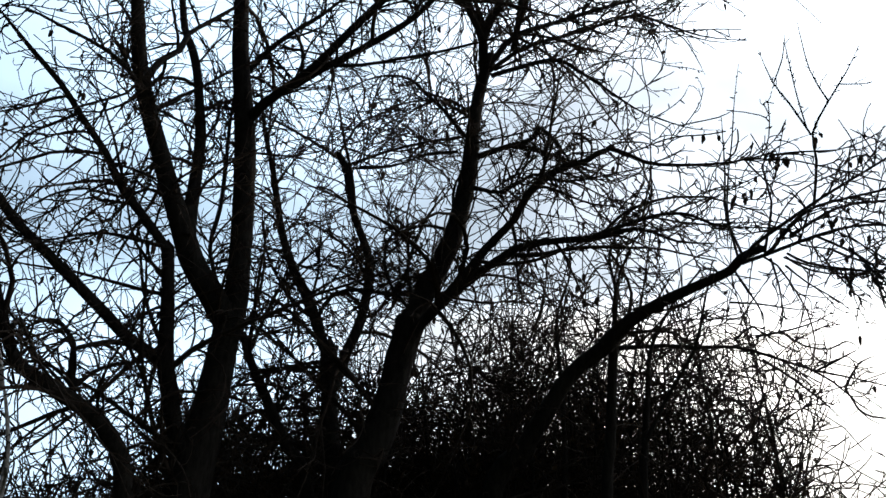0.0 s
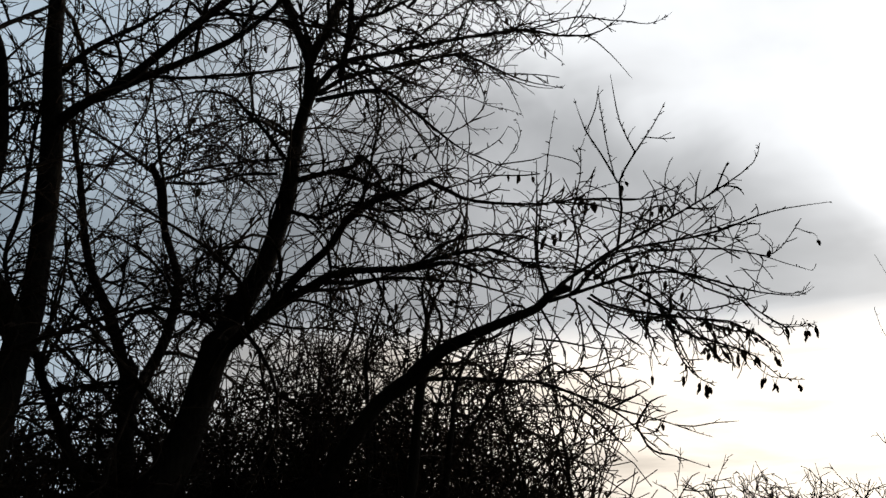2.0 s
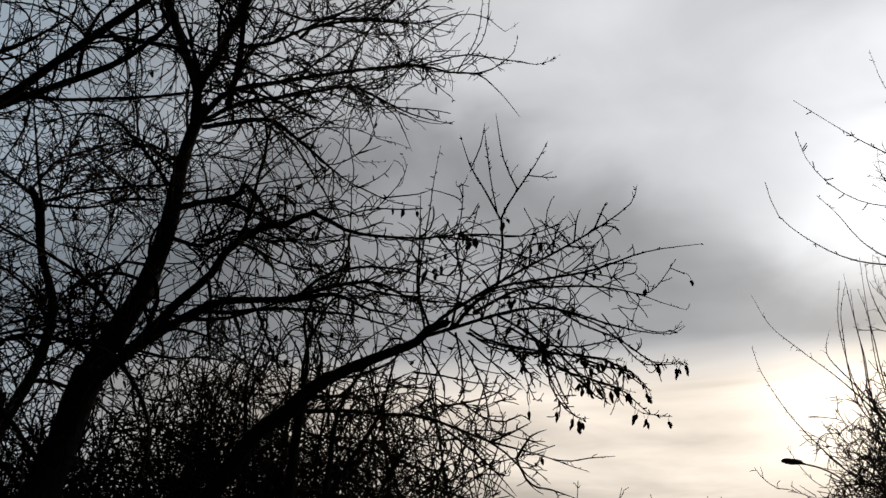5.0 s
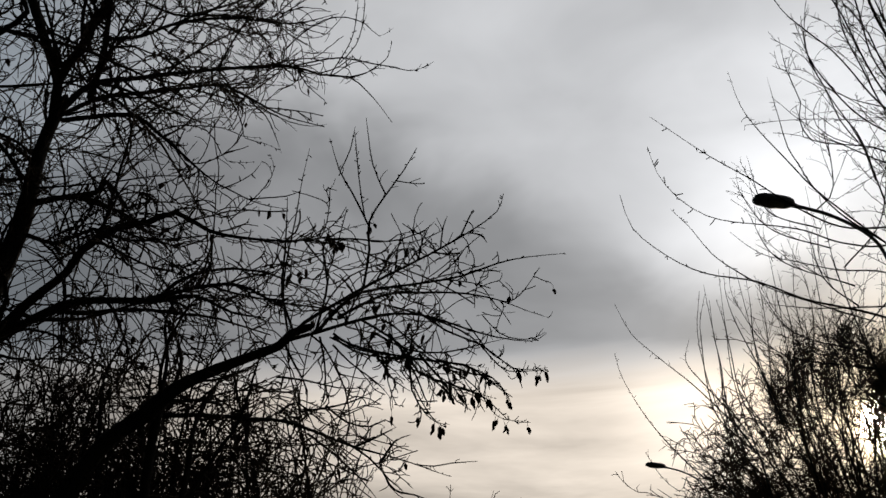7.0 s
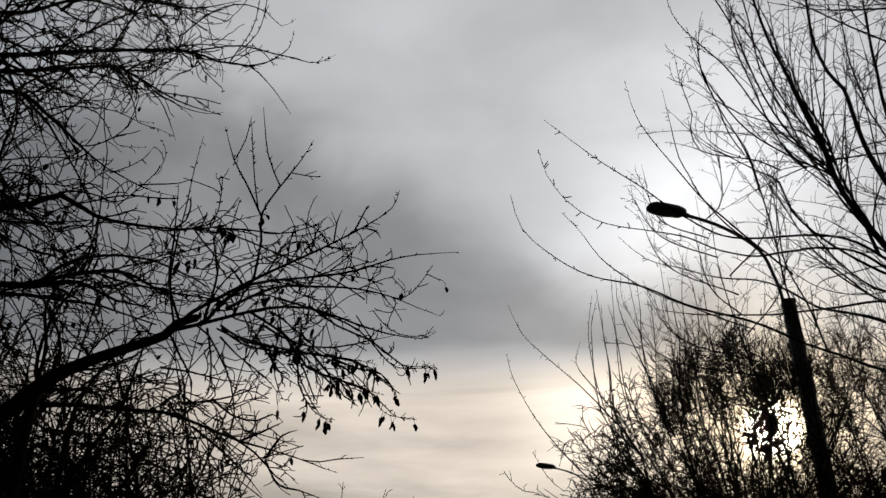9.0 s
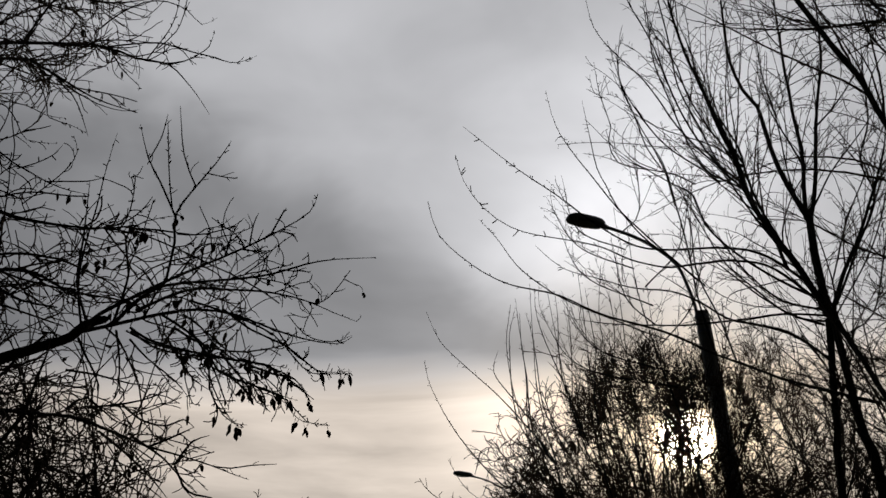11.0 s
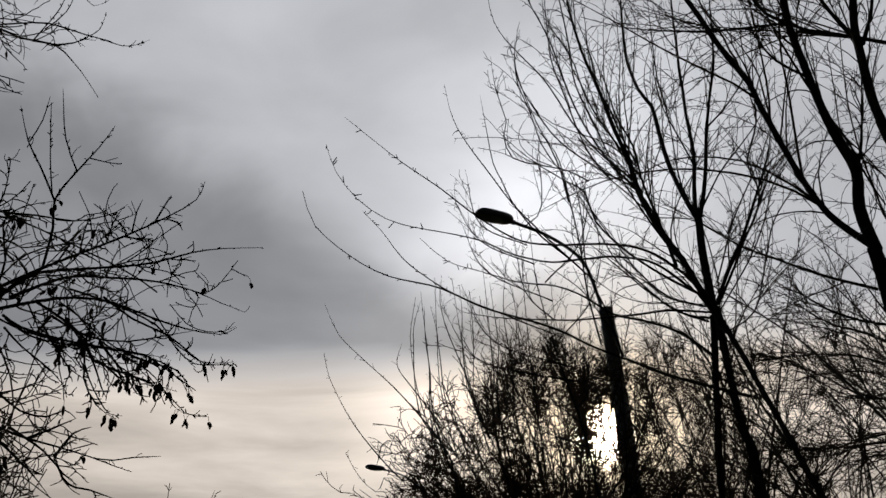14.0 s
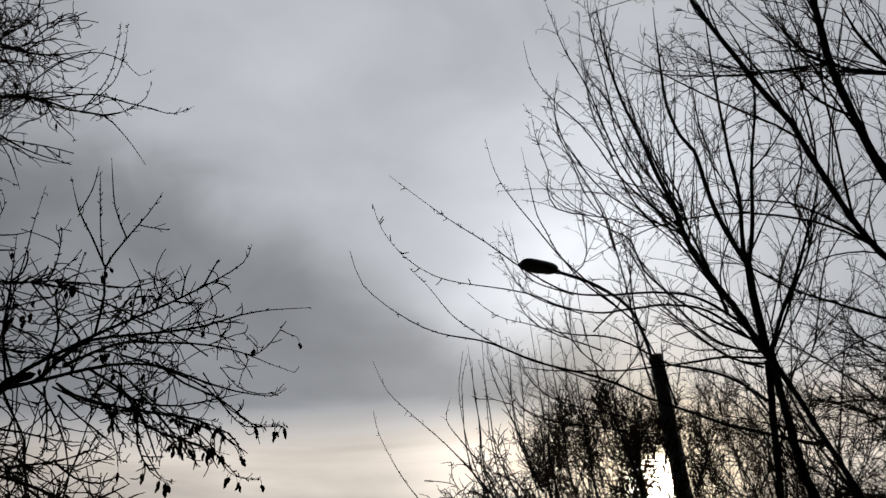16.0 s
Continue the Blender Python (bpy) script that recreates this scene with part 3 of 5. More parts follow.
limb(B, 0.018, 0.008, [(-1.48, 7.94, 3.62), (-1.69, 7.78, 3.53), (-1.88, 7.62, 3.42), (-2.11, 7.40, 3.25)])
alder_twigs(B, 0.1)
hang_cones(B, 30, 3.5, 9)
tagged(B.finish(), group=ALDERS)

C = Tree("alder_tree", (-0.8, 7.6, 0), "bare stout alder leaning over the verge", seed=13)
limb(C, 0.243, 0.105, [(-1.43, 7.47, -0.10), (-1.15, 7.51, 2.42), (-1.01, 7.53, 2.83), (-0.89, 7.55, 3.20), (-0.83, 7.55, 3.53), (-0.77, 7.56, 3.87)])
limb(C, 0.096, 0.047, [(-0.78, 7.56, 3.81), (-0.61, 7.58, 4.19), (-0.46, 7.59, 4.58), (-0.37, 7.59, 5.03), (-0.32, 7.59, 5.49), (-0.27, 7.60, 5.93), (-0.19, 7.60, 6.27)])
limb(C, 0.0500, 0.0340, [(-0.24, 7.60, 6.10), (-0.25, 7.57, 6.42), (-0.40, 7.56, 6.79), (-0.52, 7.55, 7.06), (-0.62, 7.54, 7.30), (-0.70, 7.53, 7.59), (-0.78, 7.52, 7.94)])
limb(C, 0.0450, 0.0280, [(-0.24, 7.60, 6.10), (-0.24, 7.57, 6.42), (-0.11, 7.55, 6.76), (-0.03, 7.52, 7.04), (0.06, 7.49, 7.28), (0.17, 7.46, 7.56), (0.24, 7.42, 7.90)])
limb(C, 0.0320, 0.0230, [(0.01, 7.52, 6.26), (0.06, 7.47, 6.61), (0.07, 7.42, 6.93), (0.06, 7.37, 7.22), (0.02, 7.32, 7.58)])
limb(C, 0.0300, 0.0050, [(-0.19, 7.44, 6.10), (0.02, 7.49, 6.39), (0.38, 7.54, 6.56), (0.69, 7.58, 6.70), (1.10, 7.59, 6.84), (1.65, 7.56, 6.97), (1.93, 7.55, 6.93), (2.20, 7.53, 6.95), (2.37, 7.54, 6.84), (2.50, 7.55, 6.71), (2.62, 7.56, 6.56)])
limb(C, 0.0100, 0.0030, [(1.69, 7.73, 7.08), (1.92, 7.68, 7.16), (2.15, 7.62, 7.21), (2.43, 7.54, 7.15), (2.58, 7.49, 7.12), (2.75, 7.43, 7.07), (2.87, 7.38, 7.10), (2.96, 7.34, 7.16)], bare=True)
limb(C, 0.0070, 0.0030, [(2.23, 7.67, 7.04), (2.37, 7.62, 7.08), (2.49, 7.57, 7.17), (2.57, 7.54, 7.26), (2.60, 7.51, 7.41)], bare=True)
limb(C, 0.0060, 0.0030, [(2.05, 7.71, 7.04), (2.24, 7.65, 7.04), (2.39, 7.59, 7.08), (2.53, 7.53, 7.15)], bare=True)
limb(C, 0.026, 0.007, [(-0.18, 7.49, 6.05), (0.10, 7.57, 6.32), (0.45, 7.65, 6.49), (0.78, 7.71, 6.65), (1.05, 7.74, 6.76), (1.23, 7.75, 6.73), (1.65, 7.78, 6.58), (2.04, 7.78, 6.53)])
limb(C, 0.025, 0.006, [(-0.17, 7.39, 5.94), (0.21, 7.32, 6.03), (0.40, 7.28, 6.02), (0.55, 7.24, 5.89), (0.71, 7.20, 5.75), (0.87, 7.14, 5.58), (1.05, 7.08, 5.42), (1.29, 7.00, 5.28)])
limb(C, 0.020, 0.008, [(0.08, 7.50, 6.86), (0.35, 7.58, 7.01), (0.58, 7.65, 7.23), (0.82, 7.71, 7.39), (1.18, 7.77, 7.54), (1.72, 7.83, 7.65), (2.16, 7.85, 7.89)])
limb(C, 0.017, 0.009, [(0.58, 7.59, 7.10), (0.77, 7.78, 7.47), (1.09, 8.01, 7.84), (1.49, 8.27, 8.31)])
limb(C, 0.050, 0.010, [(-0.71, 7.47, 3.74), (-0.54, 7.41, 3.92), (-0.34, 7.34, 4.15), (-0.17, 7.26, 4.36), (0.04, 7.18, 4.57), (0.13, 7.12, 4.74), (0.35, 7.03, 4.91), (0.56, 6.99, 4.97), (0.75, 6.94, 5.06), (0.99, 6.88, 4.92), (1.22, 6.81, 4.86), (1.60, 6.69, 4.83), (1.86, 6.58, 4.86)])
limb(C, 0.049, 0.014, [(-0.74, 7.47, 3.69), (-0.56, 7.43, 3.91), (-0.31, 7.38, 4.12), (-0.05, 7.33, 4.32), (0.13, 7.29, 4.40), (0.42, 7.23, 4.42), (0.67, 7.16, 4.42), (0.96, 7.07, 4.46), (1.22, 6.97, 4.32), (1.45, 6.88, 4.27)])
limb(C, 0.020, 0.008, [(0.62, 7.10, 4.40), (0.91, 7.02, 4.49), (1.15, 6.94, 4.53), (1.32, 6.88, 4.49), (1.45, 6.82, 4.40), (1.66, 6.73, 4.38)])
limb(C, 0.029, 0.013, [(-0.30, 7.59, 5.30), (-0.06, 7.48, 5.33), (0.16, 7.37, 5.35), (0.23, 7.31, 5.42), (0.36, 7.21, 5.23), (0.47, 7.11, 5.01)])
limb(C, 0.020, 0.010, [(-0.39, 7.59, 5.49), (-0.55, 7.67, 5.74), (-0.75, 7.75, 5.98), (-0.88, 7.80, 6.14), (-1.08, 7.84, 6.21), (-1.30, 7.89, 6.19), (-1.49, 7.94, 6.09)])
limb(C, 0.020, 0.008, [(-0.34, 7.59, 5.03), (-0.06, 7.49, 4.93), (0.17, 7.38, 5.04), (0.43, 7.26, 4.93), (0.68, 7.13, 4.91), (0.96, 6.96, 4.90)])
limb(C, 0.017, 0.008, [(0.01, 7.51, 4.67), (0.05, 7.41, 4.47), (0.06, 7.28, 4.19), (0.10, 7.12, 3.87)])
limb(C, 0.021, 0.009, [(-0.73, 7.56, 3.97), (-0.82, 7.72, 4.33), (-0.78, 7.84, 4.62), (-0.69, 7.99, 4.94), (-0.51, 8.15, 5.28)])
limb(C, 0.019, 0.009, [(-0.70, 7.57, 3.90), (-0.90, 7.64, 4.11), (-1.01, 7.72, 4.38), (-0.99, 7.82, 4.66), (-0.78, 7.94, 4.87)])
limb(C, 0.0070, 0.0030, [(1.05, 7.58, 6.68), (1.26, 7.58, 6.59), (1.46, 7.57, 6.47), (1.67, 7.55, 6.38), (1.87, 7.53, 6.36), (2.00, 7.52, 6.40)], bare=True)
limb(C, 0.0070, 0.0030, [(1.05, 7.58, 6.65), (1.21, 7.58, 6.44), (1.28, 7.59, 6.26), (1.31, 7.61, 6.18), (1.48, 7.60, 6.15), (1.61, 7.60, 6.11)], bare=True)
limb(C, 0.0070, 0.0030, [(0.63, 7.41, 6.05), (0.87, 7.45, 6.13), (1.11, 7.47, 6.16), (1.27, 7.50, 6.13), (1.42, 7.53, 6.16)], bare=True)
limb(C, 0.0070, 0.0030, [(0.54, 7.32, 5.93), (0.77, 7.35, 6.06), (0.96, 7.37, 6.05), (1.06, 7.40, 5.94), (1.15, 7.43, 5.83), (1.37, 7.44, 5.86)], bare=True)
limb(C, 0.0060, 0.0030, [(1.31, 7.55, 6.52), (1.46, 7.56, 6.41), (1.55, 7.58, 6.26), (1.63, 7.60, 6.08)], bare=True)
limb(C, 0.0060, 0.0030, [(1.73, 7.68, 7.08), (1.84, 7.69, 6.89), (2.01, 7.69, 6.76), (2.02, 7.72, 6.72)], bare=True)
limb(C, 0.0080, 0.0030, [(1.62, 7.70, 7.23), (1.78, 7.70, 7.46), (1.99, 7.69, 7.66), (2.19, 7.68, 7.73), (2.38, 7.66, 7.68), (2.52, 7.66, 7.57), (2.66, 7.65, 7.69)], bare=True)
limb(C, 0.0060, 0.0030, [(2.06, 7.71, 7.06), (2.25, 7.70, 7.48), (2.31, 7.72, 7.84), (2.33, 7.75, 8.21)], bare=True)
limb(C, 0.0060, 0.0030, [(2.14, 7.69, 7.19), (2.30, 7.69, 7.44), (2.37, 7.70, 7.77), (2.39, 7.73, 8.21)], bare=True)
limb(C, 0.0120, 0.0070, [(1.03, 7.68, 6.89), (1.14, 7.70, 7.20), (1.26, 7.71, 7.49), (1.39, 7.71, 7.78), (1.44, 7.73, 8.01)], bare=True)
limb(C, 0.0060, 0.0030, [(1.03, 7.58, 6.62), (1.25, 7.56, 6.76), (1.45, 7.53, 6.71), (1.70, 7.48, 6.72)], bare=True)
limb(C, 0.0130, 0.0040, [(0.33, 7.62, 7.03), (0.57, 7.66, 7.22), (0.81, 7.68, 7.42), (1.07, 7.70, 7.48), (1.34, 7.71, 7.54), (1.66, 7.69, 7.56)], bare=True)
limb(C, 0.0140, 0.0080, [(0.35, 7.62, 7.41), (0.61, 7.62, 7.33), (0.86, 7.60, 7.38), (1.05, 7.58, 7.58), (1.20, 7.56, 7.76)], bare=True)
limb(C, 0.0110, 0.0070, [(-0.34, 7.50, 6.33), (-0.62, 7.45, 6.21), (-0.91, 7.39, 6.08), (-1.19, 7.32, 6.01), (-1.41, 7.24, 5.91)], bare=True)
limb(C, 0.0110, 0.0070, [(-0.43, 7.40, 5.25), (-0.69, 7.32, 5.18), (-0.83, 7.25, 5.07), (-1.05, 7.16, 4.99), (-1.23, 7.08, 4.97)], bare=True)
limb(C, 0.0120, 0.0050, [(-0.15, 7.42, 6.01), (0.07, 7.45, 6.15), (0.28, 7.47, 6.31), (0.47, 7.50, 6.35), (0.75, 7.51, 6.52)], bare=True)
limb(C, 0.0100, 0.0050, [(-0.29, 7.41, 5.33), (0.01, 7.42, 5.41), (0.36, 7.42, 5.51), (0.62, 7.41, 5.59), (0.99, 7.39, 5.63)], bare=True)
limb(C, 0.0080, 0.0040, [(1.28, 6.94, 5.25), (1.39, 6.90, 5.26), (1.55, 6.86, 5.28), (1.64, 6.82, 5.31)], bare=True)
limb(C, 0.0060, 0.0030, [(1.14, 6.95, 5.04), (1.29, 6.92, 5.22), (1.40, 6.89, 5.37), (1.45, 6.87, 5.51), (1.41, 6.86, 5.63)], bare=True)
limb(C, 0.0060, 0.0030, [(1.07, 6.96, 5.32), (1.19, 6.95, 5.39), (1.30, 6.93, 5.48), (1.36, 6.92, 5.59)], bare=True)
limb(C, 0.0060, 0.0030, [(1.09, 6.96, 5.34), (1.29, 6.93, 5.24), (1.44, 6.91, 5.20), (1.56, 6.89, 5.19)], bare=True)
limb(C, 0.0080, 0.0030, [(1.84, 6.58, 4.83), (2.02, 6.54, 4.84), (2.26, 6.49, 4.83), (2.41, 6.45, 4.87), (2.53, 6.42, 4.93), (2.61, 6.41, 5.01)], bare=True)


def within_crown(tips):
    """The crown stands back under its long upper limb."""
    edge = 1.30 + 2.0 * np.maximum(tips[:, 2] - 6.4, 0)
    return (tips[:, 0] < edge) | (tips[:, 2] < 5.2)


alder_twigs(C, -0.2, 0.80, 0.92, 0.085, within_crown, 0.5)
spurs(C, 0.16, 0.08)
hang_cones(C, 50, 3.5, 9, 5)
tagged(C.finish(), group=ALDERS)

G = Tree("alder_tree", (0.8, 7.6, 0), "bare alder with a long low limb and hanging cones", seed=14)
limb(G, 0.145, 0.057, [(-0.72, 8.06, -0.10), (-0.15, 7.79, 2.48), (0.12, 7.66, 2.89), (0.31, 7.56, 3.20), (0.48, 7.48, 3.44), (0.72, 7.38, 3.64)])
limb(G, 0.057, 0.029, [(0.70, 7.38, 3.64), (0.88, 7.27, 3.79), (1.15, 7.12, 3.92), (1.41, 6.96, 4.01), (1.56, 6.86, 4.06), (1.63, 6.80, 4.14), (1.75, 6.71, 4.18)])
limb(G, 0.076, 0.033, [(0.69, 7.64, -0.10), (0.73, 7.56, 2.48), (0.75, 7.53, 2.88), (0.77, 7.50, 3.29), (0.79, 7.46, 3.72)])
limb(G, 0.053, 0.018, [(0.99, 7.73, -0.10), (1.03, 7.82, 2.52), (1.05, 7.86, 2.94), (1.09, 7.90, 3.39), (1.13, 7.92, 3.76), (1.32, 7.93, 4.14), (1.56, 7.92, 4.44)])
limb(G, 0.043, 0.014, [(0.44, 7.95, -0.10), (0.45, 8.06, 2.53), (0.46, 8.14, 3.15), (0.42, 8.21, 3.73), (0.41, 8.26, 4.13), (0.53, 8.30, 4.55), (0.49, 8.35, 4.99)])
limb(G, 0.019, 0.010, [(0.80, 7.56, 3.74), (0.85, 7.71, 4.16), (0.82, 7.85, 4.55), (0.99, 7.98, 4.95), (1.16, 8.09, 5.32)])
limb(G, 0.021, 0.009, [(1.04, 7.72, 3.00), (1.24, 7.63, 3.38), (1.41, 7.56, 3.67), (1.49, 7.50, 4.01), (1.56, 7.44, 4.36)])
limb(G, 0.016, 0.005, [(1.61, 6.71, 4.08), (1.71, 6.72, 4.21), (1.92, 6.72, 4.37), (2.13, 6.71, 4.52), (2.39, 6.70, 4.69), (2.63, 6.60, 4.82), (2.91, 6.46, 4.99), (3.10, 6.35, 5.14), (3.15, 6.32, 5.29)])
limb(G, 0.012, 0.004, [(2.15, 6.73, 4.54), (2.17, 6.66, 4.83), (2.15, 6.62, 5.03), (2.25, 6.55, 5.23), (2.38, 6.45, 5.44), (2.46, 6.38, 5.61)], bare=True)
limb(G, 0.010, 0.004, [(2.19, 6.76, 5.09), (2.06, 6.80, 5.37), (1.96, 6.83, 5.57), (1.88, 6.84, 5.85)], bare=True)
limb(G, 0.006, 0.004, [(1.97, 6.82, 5.56), (2.03, 6.76, 5.73), (2.05, 6.70, 5.91)], bare=True)
limb(G, 0.006, 0.005, [(2.16, 6.77, 5.15), (2.14, 6.85, 5.46), (2.12, 6.98, 6.03)], bare=True)
limb(G, 0.006, 0.004, [(2.29, 6.64, 5.30), (2.18, 6.63, 5.55), (2.11, 6.59, 5.94)], bare=True)
limb(G, 0.006, 0.004, [(2.36, 6.61, 5.42), (2.49, 6.57, 5.40), (2.57, 6.55, 5.40)], bare=True)
limb(G, 0.0135, 0.005, [(1.79, 6.67, 4.13), (1.94, 6.66, 4.33), (2.11, 6.63, 4.46), (2.36, 6.59, 4.52), (2.60, 6.53, 4.56), (2.85, 6.47, 4.62), (3.10, 6.39, 4.72), (3.31, 6.32, 4.77), (3.58, 6.21, 4.79)])
limb(G, 0.014, 0.004, [(1.96, 6.73, 4.28), (2.34, 6.83, 4.54), (2.68, 6.88, 4.62), (3.03, 6.92, 4.67), (3.33, 6.94, 4.66), (3.58, 6.95, 4.60), (3.79, 6.96, 4.56)])
limb(G, 0.017, 0.004, [(1.61, 6.71, 4.06), (1.79, 6.70, 4.13), (2.12, 6.67, 4.26), (2.37, 6.63, 4.32), (2.62, 6.59, 4.31), (2.87, 6.54, 4.23), (3.11, 6.48, 4.16), (3.36, 6.41, 4.13), (3.47, 6.38, 4.19)])
limb(G, 0.012, 0.004, [(1.93, 6.73, 4.15), (2.04, 6.67, 4.06), (2.26, 6.54, 3.97), (2.53, 6.35, 3.88), (2.73, 6.21, 3.83), (2.83, 6.14, 3.75), (2.95, 6.02, 3.61), (2.98, 5.98, 3.50)])
limb(G, 0.012, 0.004, [(2.12, 6.68, 4.26), (2.29, 6.61, 4.14), (2.43, 6.54, 4.00), (2.50, 6.49, 3.83), (2.71, 6.38, 3.73), (2.92, 6.26, 3.61), (3.04, 6.18, 3.45), (3.17, 6.10, 3.42)])
limb(G, 0.010, 0.004, [(2.32, 6.63, 4.16), (2.42, 6.47, 3.90), (2.41, 6.38, 3.67), (2.47, 6.25, 3.46), (2.56, 6.15, 3.36)])
limb(G, 0.010, 0.004, [(2.32, 6.63, 4.38), (2.64, 6.64, 4.32), (2.96, 6.65, 4.22), (3.13, 6.66, 4.07), (3.28, 6.67, 3.97), (3.59, 6.64, 4.00)])
limb(G, 0.022, 0.005, [(0.88, 7.95, 3.78), (1.28, 8.03, 3.83), (1.51, 8.06, 3.83), (1.85, 8.09, 3.84), (2.14, 8.11, 3.77), (2.44, 8.12, 3.68), (2.74, 8.12, 3.62), (2.99, 8.11, 3.56), (3.18, 8.10, 3.50), (3.33, 8.09, 3.46)])
limb(G, 0.007, 0.005, [(3.03, 8.10, 3.55), (3.17, 8.07, 3.54), (3.32, 8.05, 3.57), (3.54, 8.01, 3.59)], bare=True)
limb(G, 0.013, 0.004, [(1.93, 7.32, 4.37), (1.99, 7.24, 4.76), (1.93, 7.20, 5.04), (2.05, 7.14, 5.18), (2.28, 7.04, 5.24)])
limb(G, 0.012, 0.006, [(1.69, 6.98, 4.21), (1.57, 6.92, 4.49), (1.56, 6.82, 4.82), (1.54, 6.72, 5.20)], bare=True)
limb(G, 0.0100, 0.0040, [(1.63, 6.88, 4.15), (1.57, 6.86, 4.45), (1.58, 6.83, 4.75), (1.62, 6.79, 5.05), (1.65, 6.75, 5.37), (1.69, 6.71, 5.65)], bare=True)
limb(G, 0.008, 0.004, [(2.36, 6.61, 4.65), (2.38, 6.61, 4.84), (2.41, 6.60, 4.96)], bare=True)
limb(G, 0.008, 0.004, [(2.53, 6.56, 4.74), (2.56, 6.55, 4.91), (2.61, 6.53, 5.03)], bare=True)
limb(G, 0.008, 0.004, [(2.69, 6.50, 4.83), (2.71, 6.50, 5.01), (2.74, 6.48, 5.11)], bare=True)
limb(G, 0.008, 0.004, [(2.22, 6.66, 4.56), (2.32, 6.63, 4.77), (2.36, 6.61, 4.85)], bare=True)
limb(G, 0.008, 0.004, [(2.83, 6.45, 4.93), (2.90, 6.42, 5.10), (2.93, 6.41, 5.16)], bare=True)
limb(G, 0.010, 0.004, [(1.61, 7.19, 3.93), (1.83, 7.15, 3.91), (2.06, 7.10, 3.86), (2.28, 7.05, 3.86)])
limb(G, 0.010, 0.004, [(1.92, 7.13, 4.26), (1.96, 7.12, 4.05), (1.97, 7.12, 3.84), (1.94, 7.13, 3.71)])
limb(G, 0.010, 0.004, [(2.02, 7.11, 4.27), (2.18, 7.07, 4.15), (2.41, 7.01, 4.10), (2.72, 6.92, 4.09), (2.87, 6.87, 4.05)])
limb(G, 0.010, 0.004, [(2.02, 7.11, 4.20), (2.15, 7.08, 4.06), (2.35, 7.03, 3.90), (2.45, 7.00, 3.78)])
limb(G, 0.010, 0.004, [(2.26, 6.94, 4.18), (2.37, 6.92, 4.00), (2.45, 6.89, 3.88), (2.57, 6.86, 3.80)])
limb(G, 0.010, 0.004, [(2.49, 6.88, 4.13), (2.60, 6.85, 3.93), (2.66, 6.83, 3.76), (2.70, 6.82, 3.68)])
limb(G, 0.010, 0.004, [(1.82, 7.35, 3.72), (2.08, 7.30, 3.77), (2.26, 7.26, 3.83), (2.41, 7.22, 3.92)])
limb(G, 0.012, 0.005, [(2.30, 8.48, 4.11), (2.48, 8.44, 3.97), (2.68, 8.39, 3.93), (2.81, 8.35, 3.99), (2.90, 8.32, 3.92)])
limb(G, 0.012, 0.005, [(2.55, 8.42, 3.74), (2.75, 8.37, 3.84), (2.90, 8.32, 3.92)])
limb(G, 0.012, 0.005, [(2.80, 8.46, 3.63), (2.92, 8.43, 3.82), (3.06, 8.39, 3.88)])
limb(G, 0.012, 0.005, [(2.80, 8.46, 3.63), (2.88, 8.44, 3.44), (2.97, 8.41, 3.37), (3.08, 8.38, 3.35), (3.37, 8.28, 3.24)])
limb(G, 0.011, 0.004, [(2.65, 6.94, 4.49), (2.86, 6.87, 4.32), (3.10, 6.78, 4.20), (3.26, 6.72, 4.06), (3.37, 6.67, 3.98), (3.55, 6.59, 3.98)])
limb(G, 0.010, 0.004, [(2.61, 6.84, 4.10), (2.81, 6.78, 3.85), (2.89, 6.75, 3.72), (2.97, 6.72, 3.70)])
limb(G, 0.010, 0.004, [(2.83, 6.88, 4.05), (3.03, 6.81, 3.97), (3.18, 6.75, 3.93), (3.29, 6.71, 3.76)])
limb(G, 0.010, 0.004, [(2.32, 7.04, 4.31), (2.56, 6.97, 4.17), (2.83, 6.88, 4.14), (3.10, 6.78, 4.20), (3.31, 6.70, 4.25)])
limb(G, 0.011, 0.004, [(1.66, 7.28, 4.26), (1.76, 7.26, 4.06), (1.86, 7.24, 3.86), (1.85, 7.24, 3.61)])
limb(G, 0.010, 0.004, [(1.68, 7.38, 3.71), (1.81, 7.36, 3.80), (2.01, 7.32, 3.64), (2.25, 7.26, 3.55)])
limb(G, 0.012, 0.005, [(2.15, 8.51, 3.86), (2.38, 8.46, 3.68), (2.61, 8.40, 3.46), (2.76, 8.37, 3.28)])
limb(G, 0.012, 0.005, [(2.41, 8.45, 3.83), (2.68, 8.39, 3.65), (2.85, 8.34, 3.46), (2.96, 8.31, 3.37)])
limb(G, 0.0080, 0.0030, [(2.26, 6.62, 4.26), (2.40, 6.62, 4.18), (2.53, 6.61, 4.04), (2.71, 6.59, 3.94), (2.89, 6.56, 3.84), (3.00, 6.56, 3.74), (3.08, 6.56, 3.62), (3.18, 6.56, 3.56), (3.33, 6.53, 3.55)], bare=True)
limb(G, 0.0070, 0.0030, [(2.41, 6.57, 4.14), (2.65, 6.53, 3.96), (2.85, 6.50, 3.92), (3.05, 6.46, 3.84), (3.15, 6.46, 3.74), (3.18, 6.49, 3.67)], bare=True)
limb(G, 0.0070, 0.0030, [(2.47, 6.55, 4.12), (2.44, 6.54, 3.90), (2.47, 6.51, 3.73), (2.55, 6.46, 3.55), (2.61, 6.42, 3.46), (2.68, 6.37, 3.44)], bare=True)
